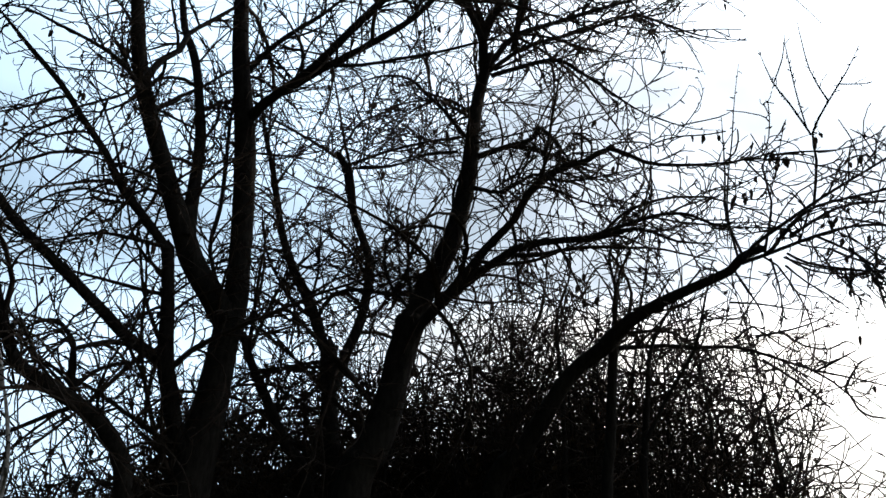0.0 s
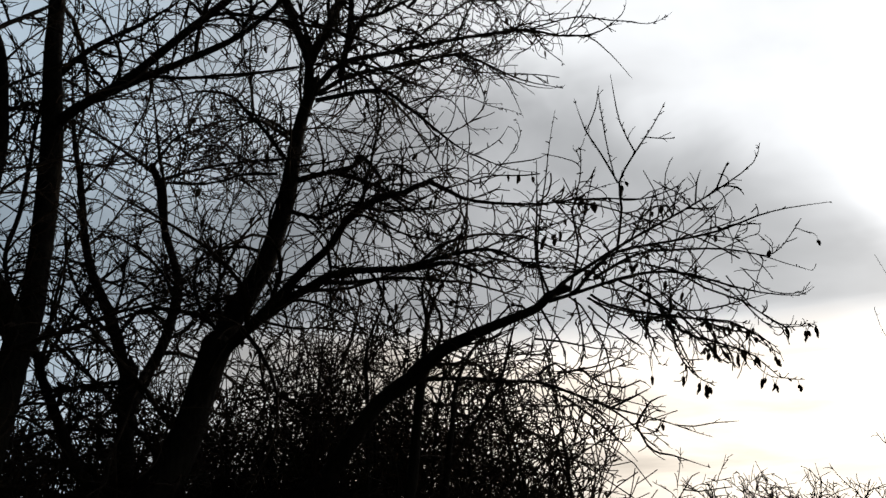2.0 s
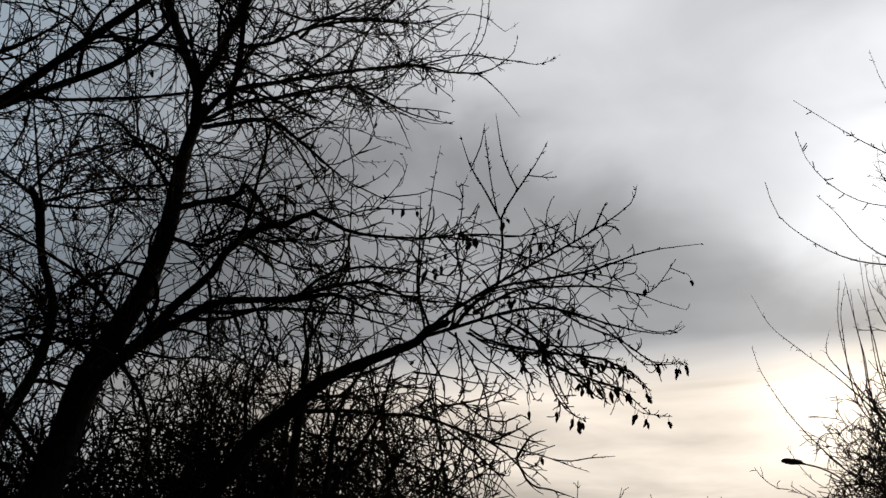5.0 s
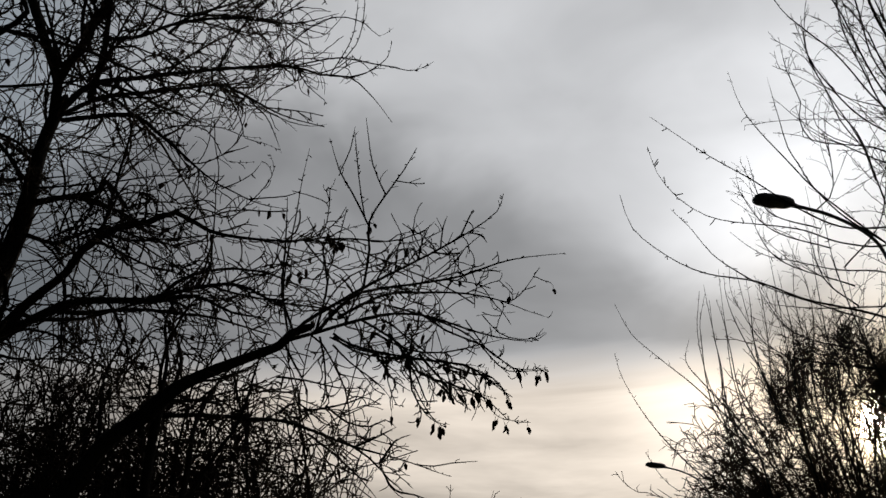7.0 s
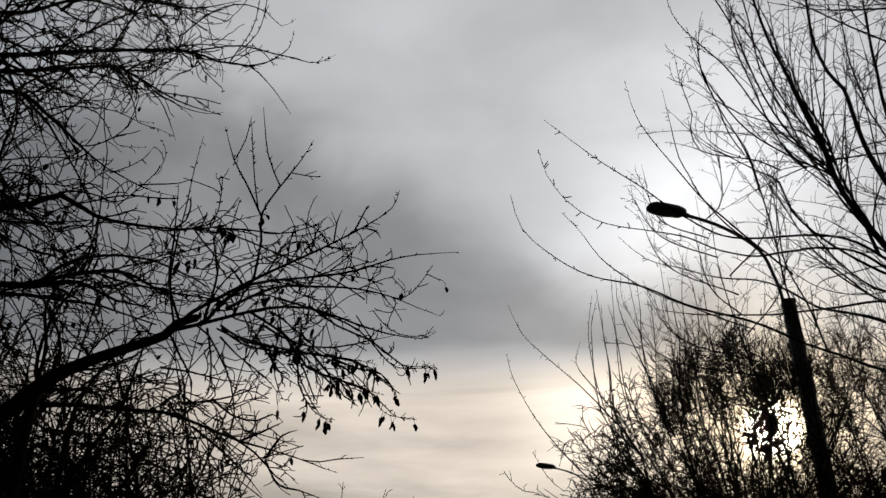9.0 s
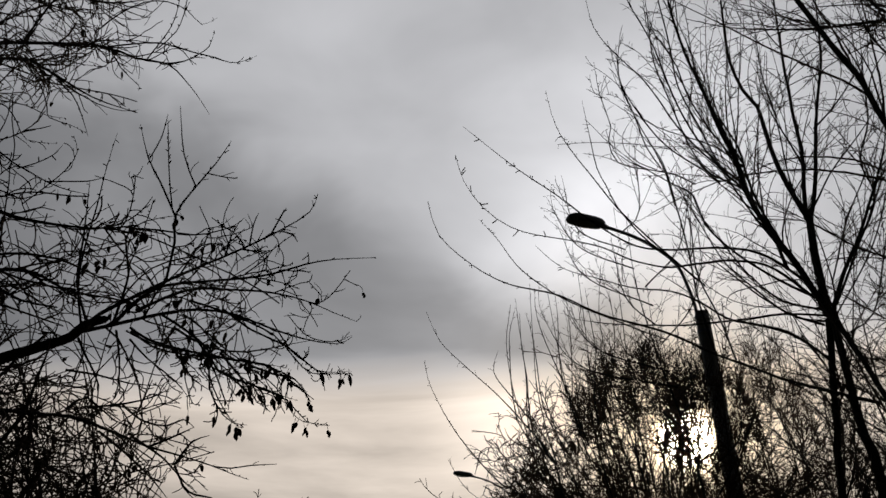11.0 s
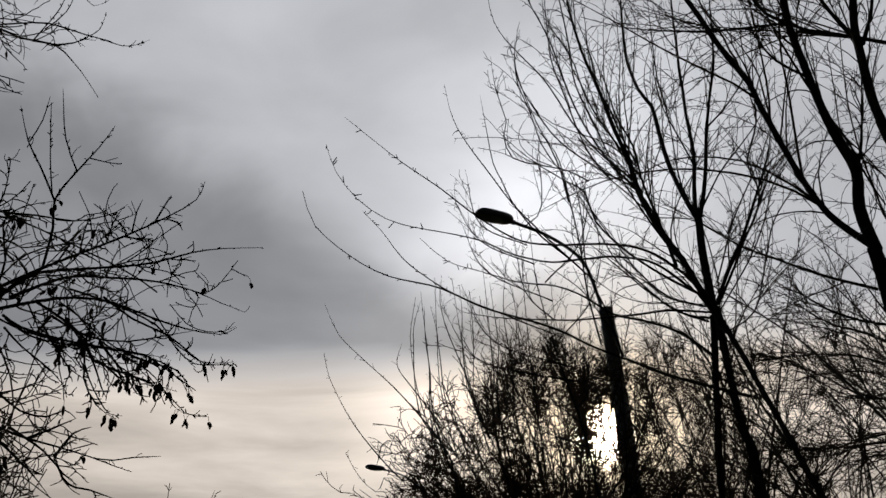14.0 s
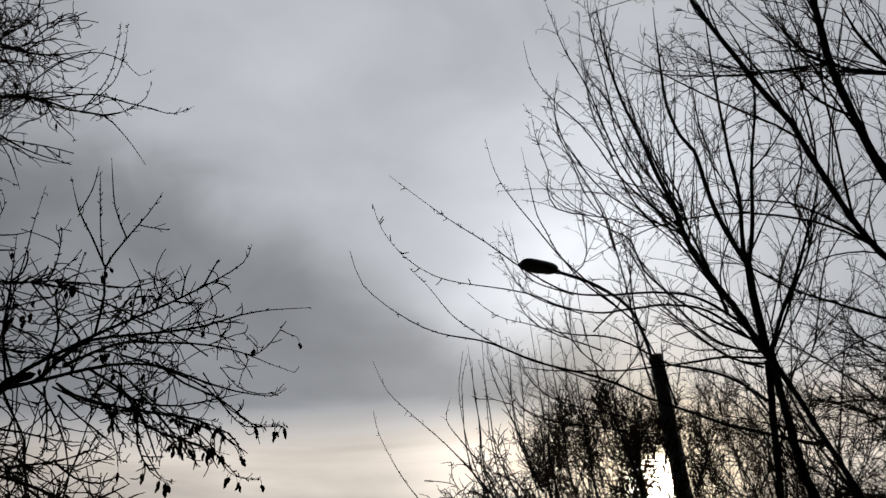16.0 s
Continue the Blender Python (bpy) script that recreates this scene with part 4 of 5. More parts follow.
limb(G, 0.0080, 0.0030, [(1.90, 6.72, 4.12), (2.06, 6.68, 4.04), (2.25, 6.62, 3.99), (2.45, 6.56, 3.97), (2.68, 6.48, 3.92), (2.86, 6.41, 3.90), (2.97, 6.36, 3.87)], bare=True)
limb(G, 0.0060, 0.0030, [(2.46, 6.56, 3.88), (2.64, 6.52, 3.80), (2.84, 6.47, 3.74), (2.95, 6.45, 3.70), (3.07, 6.43, 3.67)], bare=True)
limb(G, 0.0050, 0.0030, [(2.99, 6.46, 4.32), (3.12, 6.46, 4.19), (3.27, 6.45, 4.15), (3.40, 6.44, 4.17), (3.50, 6.45, 4.23)], bare=True)
limb(G, 0.0060, 0.0030, [(2.88, 6.51, 4.28), (3.03, 6.49, 4.06), (3.14, 6.49, 3.99), (3.24, 6.48, 3.93), (3.37, 6.47, 3.93), (3.50, 6.45, 3.95)], bare=True)
limb(G, 0.0060, 0.0030, [(2.30, 6.61, 4.30), (2.33, 6.58, 4.12), (2.28, 6.57, 3.94), (2.29, 6.55, 3.76), (2.34, 6.51, 3.59), (2.38, 6.48, 3.58)], bare=True)
limb(G, 0.0050, 0.0030, [(2.68, 6.48, 3.94), (2.73, 6.46, 3.77), (2.81, 6.43, 3.65)], bare=True)
limb(G, 0.0050, 0.0030, [(2.64, 6.50, 3.86), (2.69, 6.48, 3.73), (2.72, 6.46, 3.64)], bare=True)
limb(G, 0.0060, 0.0030, [(2.18, 6.65, 4.89), (2.31, 6.63, 4.90), (2.39, 6.63, 4.97), (2.49, 6.63, 5.01), (2.59, 6.62, 5.11)], bare=True)
limb(G, 0.0060, 0.0030, [(2.58, 6.62, 4.84), (2.52, 6.64, 4.99), (2.48, 6.66, 5.08)], bare=True)
limb(G, 0.0050, 0.0030, [(2.69, 6.58, 4.64), (2.82, 6.53, 4.76), (2.90, 6.50, 4.89)], bare=True)
alder_twigs(G, -0.35, 0.58, 0.78, 0.13, boughs=0)
spurs(G, 0.16, 0.10)
spurs(G, 0.14, 0.09, 0.35)
hang_cones(G, 55, 2.5, 5.2, 34, [(1.82, 6.58, 4.87), (1.90, 6.56, 4.83), (1.66, 6.62, 4.59), (1.56, 6.64, 4.51), (2.10, 6.51, 4.97), (2.20, 6.48, 4.31)])
tagged(G.finish(), group=ALDERS)

P = Tree("birch_sapling", (-3.09, 6.06, 0), "slim young birch with pale grey bark", seed=19)
P.bark = PALE_BARK
limb(P, 0.032, 0.020, [(-3.09, 6.06, -0.10), (-3.05, 6.08, 2.23), (-3.04, 6.08, 2.39), (-3.05, 6.08, 2.57), (-3.08, 6.06, 2.74), (-3.12, 6.04, 2.91)])
limb(P, 0.020, 0.008, [(-3.12, 6.04, 2.91), (-3.18, 5.99, 3.15), (-3.30, 5.89, 3.49), (-3.43, 5.79, 3.83), (-3.52, 5.70, 4.14)])
alder_twigs(P, 0.3, 0.6)
P.finish()

# ---- trees at the other side ----
def rising_twigs(tree, lift, every, end=1.0, fine=1.0, slim=(0.05, 1.1, 0.7, 0.55)):
    """Long smooth shoots that turn up, with few short side twigs."""
    for low, high, start, stop, gap, long, fade in ((0.06, 9, 0.3, 1.0, 1.4, 1.3, 0.55), (0.030, 0.06, 0.1, 1.0, 1.0, 1.2, 0.55), (0.0, 0.030, slim[0], end, slim[1], slim[2], slim[3])):
        lines, rads = sorted_lines(tree, low, high)
        if len(lines):
            first, thick = shoots(tree.rng, lines, rads, every * gap, 1.5 * long, 10, start, stop, (8, 32), lift, 0.9, 0.05, 0.0034, fade, 0.0042)
            tree.twigs.tubes(first, thick, 3)
            tree.dress(first, thick, [
                dict(every=0.20 / fine, length=0.36 * long, steps=5, start=0.15, angle=(12, 40), lift=lift, curl=1.0, wander=0.08, thin=0.0030, heft=0.004),
                dict(every=0.14, length=0.055, steps=2, start=0.1, angle=(30, 65), lift=0.1, curl=0.8, wander=0.10, thin=0.0025, taper=0.2)])
            # twiglets and buds on the whips
            tree.dress(lines, rads, [dict(every=0.11, length=0.05, steps=2, start=0.3, angle=(30, 65), lift=0.2, curl=0.8, thin=0.0032, taper=0.0)])
            tree.dress(first, thick, [dict(every=0.09, length=0.045, steps=2, start=0.2, angle=(30, 65), lift=0.1, curl=0.8, thin=0.0026, taper=0.2)])


R = Tree("slender_tree", (6.8, 6.0, 0), "bare slender tree with whippy arching shoots", seed=15)
R.sway = 0.015
limb(R, 0.058, 0.031, [(7.63, 5.11, -0.10), (7.53, 5.14, 2.94), (7.47, 5.16, 3.53), (7.43, 5.16, 3.98), (7.41, 5.17, 4.33), (7.39, 5.16, 4.61)])
limb(R, 0.0500, 0.0360, [(7.68, 5.40, 4.70), (7.66, 5.39, 4.98), (7.63, 5.39, 5.31), (7.61, 5.38, 5.66)])
limb(R, 0.0240, 0.0060, [(7.60, 5.39, 5.65), (7.64, 5.38, 5.96), (7.68, 5.37, 6.23), (7.70, 5.37, 6.60), (7.71, 5.39, 7.01), (7.74, 5.39, 7.64), (7.78, 5.37, 8.28), (7.83, 5.34, 8.89)])
limb(R, 0.0240, 0.0070, [(7.59, 5.37, 5.56), (7.62, 5.26, 5.84), (7.62, 5.18, 6.12), (7.61, 5.11, 6.38), (7.63, 5.02, 6.71), (7.65, 4.90, 7.11), (7.64, 4.84, 7.53), (7.62, 4.78, 7.96)])
limb(R, 0.036, 0.024, [(7.38, 5.17, 4.58), (7.26, 5.24, 4.85), (7.17, 5.27, 5.06), (6.97, 5.36, 5.50), (6.87, 5.39, 5.77), (6.79, 5.40, 6.10)])
limb(R, 0.023, 0.008, [(6.79, 5.40, 6.10), (6.68, 5.43, 6.42), (6.56, 5.45, 6.85), (6.45, 5.46, 7.26), (6.35, 5.46, 7.63), (6.28, 5.41, 8.17)])
limb(R, 0.029, 0.008, [(7.29, 5.14, 5.47), (7.28, 5.31, 6.01), (7.31, 5.41, 6.44), (7.33, 5.48, 6.80), (7.29, 5.59, 7.05), (7.32, 5.69, 7.59), (7.43, 5.75, 8.39), (7.50, 5.77, 8.90)])
limb(R, 0.036, 0.031, [(7.53, 5.65, -0.10), (7.49, 5.50, 3.00), (7.46, 5.40, 3.64), (7.45, 5.31, 4.22), (7.45, 5.24, 4.59)])
limb(R, 0.035, 0.024, [(7.34, 3.30, -0.10), (7.35, 4.15, 2.20), (7.35, 4.56, 3.06), (7.35, 4.66, 3.35), (7.36, 4.80, 3.72), (7.35, 4.94, 4.10), (7.33, 5.09, 4.47)])
limb(R, 0.022, 0.006, [(7.33, 5.09, 4.60), (7.38, 4.94, 4.90), (7.44, 4.78, 5.17), (7.48, 4.64, 5.42), (7.53, 4.47, 5.75), (7.54, 4.37, 6.04), (7.49, 4.38, 6.26)])
limb(R, 0.012, 0.006, [(7.34, 5.07, 4.62), (7.56, 4.89, 5.16), (7.72, 4.75, 5.58), (7.73, 4.80, 5.96), (7.83, 4.72, 6.37), (7.91, 4.69, 6.88), (7.99, 4.66, 7.48)])
limb(R, 0.014, 0.003, [(7.09, 5.08, 4.76), (6.44, 4.95, 4.84), (5.91, 4.87, 4.78), (5.54, 4.80, 4.68), (5.18, 4.72, 4.56), (4.76, 4.60, 4.45), (4.36, 4.52, 4.50), (4.02, 4.48, 4.62), (3.69, 4.43, 4.70), (3.23, 4.32, 4.82)], bare=True)
limb(R, 0.013, 0.002, [(7.10, 5.07, 4.65), (6.42, 4.89, 4.71), (5.85, 4.77, 4.62), (5.45, 4.67, 4.49), (4.98, 4.53, 4.32), (4.54, 4.36, 4.20), (4.08, 4.18, 4.12), (3.74, 4.11, 4.08), (3.50, 4.05, 4.04), (3.27, 3.97, 4.01), (3.03, 3.86, 4.02), (2.83, 3.72, 4.06), (2.70, 3.58, 4.11)], bare=True)
limb(R, 0.018, 0.003, [(7.45, 4.93, 3.74), (7.10, 4.97, 3.78), (6.62, 5.01, 3.83), (6.20, 5.01, 3.88), (5.84, 5.00, 3.94), (5.42, 4.96, 4.00), (4.95, 4.90, 4.02), (4.57, 4.84, 4.03), (4.19, 4.76, 4.05), (3.72, 4.64, 4.01), (3.37, 4.51, 4.02), (3.03, 4.32, 4.06), (2.86, 4.14, 4.15)], bare=True)
limb(R, 0.015, 0.003, [(7.27, 5.17, 4.15), (6.85, 5.14, 4.28), (6.39, 5.13, 4.32), (6.07, 5.12, 4.32), (5.67, 5.06, 4.39), (5.44, 5.05, 4.41), (5.12, 5.07, 4.38), (4.75, 5.05, 4.39), (4.44, 5.03, 4.40), (4.17, 4.96, 4.49)], bare=True)
limb(R, 0.012, 0.004, [(7.30, 5.12, 4.53), (6.96, 5.32, 4.56), (6.70, 5.47, 4.53), (6.34, 5.65, 4.50), (5.79, 5.89, 4.47), (5.33, 6.05, 4.51), (5.23, 6.07, 4.58)], bare=True)
limb(R, 0.014, 0.004, [(7.29, 5.14, 4.66), (6.91, 5.28, 4.85), (6.56, 5.37, 5.08), (6.30, 5.41, 5.30), (6.17, 5.37, 5.53), (6.01, 5.41, 5.61), (5.76, 5.46, 5.73), (5.50, 5.51, 5.85), (5.44, 5.41, 6.06)], bare=True)
limb(R, 0.0090, 0.0030, [(6.50, 5.99, 5.21), (6.26, 6.15, 5.50), (6.09, 6.23, 5.79), (6.00, 6.25, 6.01), (5.91, 6.25, 6.17), (5.86, 6.24, 6.45), (5.80, 6.22, 6.86)], bare=True)
limb(R, 0.0110, 0.0030, [(6.65, 5.83, 4.96), (6.39, 6.01, 5.31), (6.22, 6.10, 5.53), (6.05, 6.18, 5.75), (5.87, 6.26, 6.04), (5.69, 6.33, 6.33), (5.56, 6.36, 6.61), (5.48, 6.35, 6.95)], bare=True)
limb(R, 0.011, 0.005, [(6.86, 5.36, 5.69), (6.65, 5.46, 5.98), (6.39, 5.55, 6.48), (6.15, 5.57, 7.22), (5.96, 5.61, 7.70), (5.80, 5.61, 8.24)])
limb(R, 0.010, 0.005, [(6.93, 5.13, 5.06), (6.73, 5.25, 5.61), (6.48, 5.45, 5.87), (6.22, 5.64, 6.18), (6.04, 5.75, 6.51), (5.92, 5.80, 6.84), (5.90, 5.77, 7.25)])
limb(R, 0.010, 0.006, [(7.02, 5.16, 4.99), (6.95, 5.31, 5.30), (6.84, 5.52, 5.88), (6.78, 5.65, 6.35), (6.70, 5.82, 6.98), (6.70, 5.88, 7.48), (6.71, 5.93, 8.08), (6.72, 5.97, 8.55), (6.78, 5.99, 9.27)])
limb(R, 0.010, 0.005, [(6.51, 5.72, 4.31), (6.52, 5.81, 4.75), (6.55, 5.88, 5.28), (6.57, 5.97, 5.84), (6.56, 6.09, 6.37), (6.48, 6.21, 6.67), (6.42, 6.32, 7.00)])
limb(R, 0.010, 0.004, [(6.63, 5.60, 4.19), (6.53, 5.63, 4.59), (6.41, 5.69, 5.01), (6.39, 5.65, 5.43), (6.33, 5.64, 5.97)])
limb(R, 0.009, 0.005, [(6.70, 5.53, 5.85), (6.52, 5.60, 6.13), (6.30, 5.62, 6.68), (6.19, 5.61, 7.01), (6.12, 5.54, 7.45), (6.07, 5.48, 7.79)])
limb(R, 0.007, 0.004, [(6.22, 5.74, 5.99), (6.07, 5.74, 6.17), (5.92, 5.69, 6.44), (5.79, 5.66, 6.65), (5.71, 5.58, 6.88), (5.68, 5.46, 7.10)])
limb(R, 0.007, 0.004, [(6.56, 5.68, 5.88), (6.35, 5.74, 5.97), (6.08, 5.82, 5.99), (5.84, 5.89, 6.03), (5.74, 5.85, 6.20), (5.73, 5.78, 6.31), (5.59, 5.72, 6.56), (5.48, 5.63, 6.83)])
limb(R, 0.0120, 0.0040, [(7.64, 5.42, 4.64), (7.50, 5.60, 4.71), (7.31, 5.80, 4.94), (7.21, 5.92, 5.13), (7.06, 6.07, 5.39), (6.89, 6.24, 5.64)], bare=True)
limb(R, 0.0170, 0.0060, [(7.48, 5.61, 5.20), (7.45, 5.68, 5.57), (7.39, 5.77, 6.08), (7.37, 5.82, 6.54), (7.31, 5.91, 6.93), (7.27, 5.98, 7.33), (7.20, 6.08, 7.85)])
limb(R, 0.0100, 0.0040, [(7.63, 5.32, 5.72), (7.73, 5.14, 5.99), (7.85, 4.91, 6.23), (7.94, 4.73, 6.46), (8.02, 4.56, 6.78)])
limb(R, 0.0100, 0.0040, [(7.62, 5.12, 6.45), (7.74, 4.90, 6.65), (7.85, 4.69, 6.92), (7.94, 4.50, 7.23)])
limb(R, 0.0110, 0.0040, [(7.64, 5.34, 6.19), (7.61, 5.40, 6.43), (7.56, 5.48, 6.75), (7.54, 5.53, 7.03), (7.53, 5.56, 7.45)])
limb(R, 0.009, 0.005, [(7.23, 5.06, 5.26), (7.21, 5.18, 5.82), (7.26, 5.21, 6.39), (7.26, 5.30, 7.01), (7.32, 5.32, 7.64), (7.37, 5.34, 8.24)])
limb(R, 0.008, 0.005, [(7.26, 5.02, 4.51), (7.50, 4.84, 4.91), (7.68, 4.71, 5.33), (7.82, 4.61, 5.72), (8.05, 4.39, 6.09)])
limb(R, 0.008, 0.005, [(7.34, 5.07, 4.34), (7.55, 4.90, 4.52), (7.73, 4.82, 5.00), (7.87, 4.75, 5.39), (8.10, 4.56, 5.77), (8.25, 4.43, 6.04)])
limb(R, 0.007, 0.003, [(6.11, 5.84, 4.38), (5.53, 5.72, 4.40), (4.96, 5.55, 4.40), (4.54, 5.40, 4.41), (4.18, 5.21, 4.44), (3.87, 4.99, 4.50), (3.65, 4.84, 4.52)], bare=True)
limb(R, 0.007, 0.004, [(7.21, 5.09, 4.60), (7.09, 5.19, 4.85), (6.88, 5.39, 4.84), (6.71, 5.54, 4.81), (6.64, 5.60, 4.75), (6.62, 5.61, 4.67)], bare=True)
limb(R, 0.0130, 0.0040, [(7.06, 5.53, 5.92), (6.95, 5.61, 6.05), (6.78, 5.74, 6.28), (6.62, 5.87, 6.61), (6.52, 5.92, 6.86), (6.40, 5.99, 7.15), (6.24, 6.10, 7.42), (6.09, 6.19, 7.69), (6.01, 6.21, 7.92), (5.97, 6.20, 8.18)], bare=True)
limb(R, 0.0120, 0.0050, [(7.08, 5.51, 5.95), (6.94, 5.60, 6.31), (6.79, 5.69, 6.63), (6.68, 5.73, 6.93), (6.61, 5.73, 7.20), (6.49, 5.79, 7.49), (6.36, 5.85, 7.78)])
limb(R, 0.0120, 0.0060, [(7.06, 5.53, 6.13), (6.99, 5.62, 6.46), (6.94, 5.67, 6.79), (6.89, 5.73, 7.06), (6.87, 5.74, 7.33), (6.84, 5.78, 7.65), (6.79, 5.84, 7.97)])
limb(R, 0.0050, 0.0030, [(6.32, 5.89, 6.07), (6.19, 5.97, 6.14), (6.09, 6.03, 6.29), (6.08, 6.01, 6.46), (6.13, 5.93, 6.58)], bare=True)
limb(R, 0.0080, 0.0030, [(6.47, 5.88, 5.73), (6.41, 5.88, 6.01), (6.33, 5.91, 6.29), (6.22, 5.95, 6.59), (6.12, 5.99, 6.96), (6.03, 6.02, 7.46)], bare=True)
limb(R, 0.0080, 0.0030, [(7.06, 5.53, 6.10), (6.85, 5.65, 6.32), (6.62, 5.78, 6.44), (6.39, 5.90, 6.55), (6.23, 5.95, 6.65), (6.02, 6.03, 6.60)], bare=True)
limb(R, 0.0100, 0.0050, [(7.57, 5.22, 4.80), (7.70, 5.11, 5.12), (7.85, 4.97, 5.43), (8.00, 4.82, 5.81), (8.12, 4.70, 6.02), (8.24, 4.58, 6.42)])
limb(R, 0.0090, 0.0050, [(7.56, 5.23, 4.91), (7.70, 5.13, 5.35), (7.85, 5.00, 5.73), (7.99, 4.88, 6.07), (8.13, 4.75, 6.42)])
limb(R, 0.0110, 0.0040, [(7.40, 5.27, 4.66), (7.18, 5.47, 4.77), (7.00, 5.60, 5.00), (6.85, 5.69, 5.28), (6.70, 5.78, 5.57), (6.57, 5.85, 5.91), (6.49, 5.85, 6.07)])
limb(R, 0.0100, 0.0040, [(7.40, 5.27, 4.52), (7.20, 5.45, 4.65), (7.02, 5.58, 4.86), (6.84, 5.71, 5.11), (6.72, 5.76, 5.39), (6.58, 5.84, 5.79), (6.46, 5.89, 6.14)])
rising_twigs(R, 0.45, 0.112, 0.86, 1.0, (0.10, 1.2, 0.55, 0.8))
spurs(R, 0.55, 0.07, knob=0.0038)
R.finish()

Q = Tree("roadside_tree", (8.4, 5.0, 0), "large bare tree with straight rising limbs", seed=16)
limb(Q, 0.121, 0.056, [(7.80, 3.79, -0.10), (7.75, 3.77, 2.72), (7.72, 3.76, 3.37), (7.70, 3.75, 3.98), (7.67, 3.75, 4.35), (7.66, 3.75, 4.70)])
limb(Q, 0.052, 0.026, [(7.66, 3.75, 4.65), (7.61, 3.78, 5.02), (7.61, 3.73, 5.34), (7.55, 3.79, 5.69), (7.51, 3.83, 5.97), (7.46, 3.86, 6.31), (7.41, 3.89, 6.78), (7.39, 3.88, 7.13), (7.37, 3.86, 7.61)])
limb(Q, 0.0340, 0.0220, [(8.10, 4.04, 4.91), (7.98, 4.13, 5.05), (7.86, 4.21, 5.21), (7.76, 4.27, 5.44), (7.66, 4.31, 5.70), (7.57, 4.35, 5.97), (7.48, 4.39, 6.26), (7.40, 4.40, 6.48), (6.93, 4.29, 6.65), (6.82, 4.36, 6.97), (6.69, 4.44, 7.31), (6.58, 4.51, 7.66)])
limb(Q, 0.082, 0.031, [(8.25, 3.74, -0.10), (8.23, 3.70, 2.73), (8.20, 3.64, 3.84), (8.16, 3.61, 4.98), (8.11, 3.65, 5.70), (8.07, 3.69, 6.13), (8.06, 3.68, 6.58), (8.05, 3.67, 6.89), (8.07, 3.62, 7.23), (8.09, 3.54, 7.70)])
limb(Q, 0.022, 0.011, [(8.02, 3.67, 6.73), (7.87, 3.74, 6.98), (7.75, 3.78, 7.21), (7.64, 3.78, 7.48)])
limb(Q, 0.019, 0.012, [(8.04, 3.63, 6.68), (8.21, 3.58, 7.02), (8.33, 3.57, 7.31), (8.51, 3.56, 7.76)])
limb(Q, 0.019, 0.005, [(8.24, 3.45, 6.61), (8.05, 3.63, 6.72), (7.84, 3.82, 6.82), (7.70, 3.94, 6.88), (7.59, 4.02, 6.96), (7.48, 4.12, 6.96), (7.24, 4.31, 6.95), (6.92, 4.55, 6.96), (6.50, 4.83, 7.01), (6.24, 4.98, 7.08), (6.09, 5.06, 7.13)])
limb(Q, 0.016, 0.007, [(7.45, 3.92, 6.84), (7.26, 4.00, 6.93), (7.09, 4.02, 7.10), (6.93, 4.03, 7.28)])
limb(Q, 0.0150, 0.0040, [(8.00, 4.00, 4.48), (7.81, 4.26, 4.63), (7.67, 4.41, 4.74), (7.50, 4.59, 4.89), (7.34, 4.74, 5.01), (7.21, 4.85, 5.15), (7.09, 4.94, 5.27), (6.93, 5.09, 5.45), (6.77, 5.21, 5.60)])
limb(Q, 0.013, 0.005, [(7.74, 3.80, 4.06), (7.55, 3.94, 4.11), (7.34, 4.07, 4.21), (7.16, 4.17, 4.35), (6.98, 4.28, 4.43)])
limb(Q, 0.015, 0.007, [(7.57, 3.71, 5.24), (7.74, 3.68, 5.69), (7.89, 3.67, 6.12), (8.03, 3.67, 6.57)])
limb(Q, 0.014, 0.005, [(7.52, 3.80, 5.88), (7.48, 3.65, 5.50), (7.44, 3.58, 5.25), (7.39, 3.45, 4.88), (7.36, 3.31, 4.58)])
limb(Q, 0.012, 0.005, [(7.39, 3.83, 6.21), (7.20, 3.96, 6.39), (7.05, 4.02, 6.66), (6.95, 3.99, 6.96)])
limb(Q, 0.011, 0.005, [(7.63, 3.80, 3.71), (7.40, 4.00, 3.83), (7.14, 4.22, 3.86), (6.87, 4.43, 3.84)])
rising_twigs(Q, 0.4, 0.10, 0.92, 0.95)
Q.finish()

S = Tree("young_tree", (8.9, 8.5, 0), "slim young bare tree with fine wispy shoots", seed=23)
limb(S, 0.024, 0.007, [(9.05, 8.42, -0.10), (8.98, 8.45, 2.5), (8.88, 8.52, 4.2), (8.62, 8.60, 5.3), (8.40, 8.62, 6.3), (8.30, 8.55, 7.2)])
for k in range(13):
    u = k / 12
    foot = np.array((9.0 - 0.75 * u, 8.48 + 0.10 * u, 4.0 + 3.0 * u)) + S.rng.normal(0, 0.03, 3)
    side = S.rng.uniform(0.5, 2.0) * (1 - 0.45 * u) * (-1 if k % 3 else 0.5)
    rise = S.rng.uniform(0.8, 1.5)
    tip = foot + np.array((0.78 * side, -0.62 * side + S.rng.normal(0, 0.3), rise))
    bend = foot * 0.5 + tip * 0.5 + np.array((0.16 * side, -0.12 * side, -0.16 * rise)) + S.rng.normal(0, 0.05, 3)
    limb(S, 0.010, 0.0045, [foot, bend, tip])
rising_twigs(S, 0.6, 0.13, 0.95, 0.8, (0.15, 1.3, 0.55, 0.7))
S.finish()

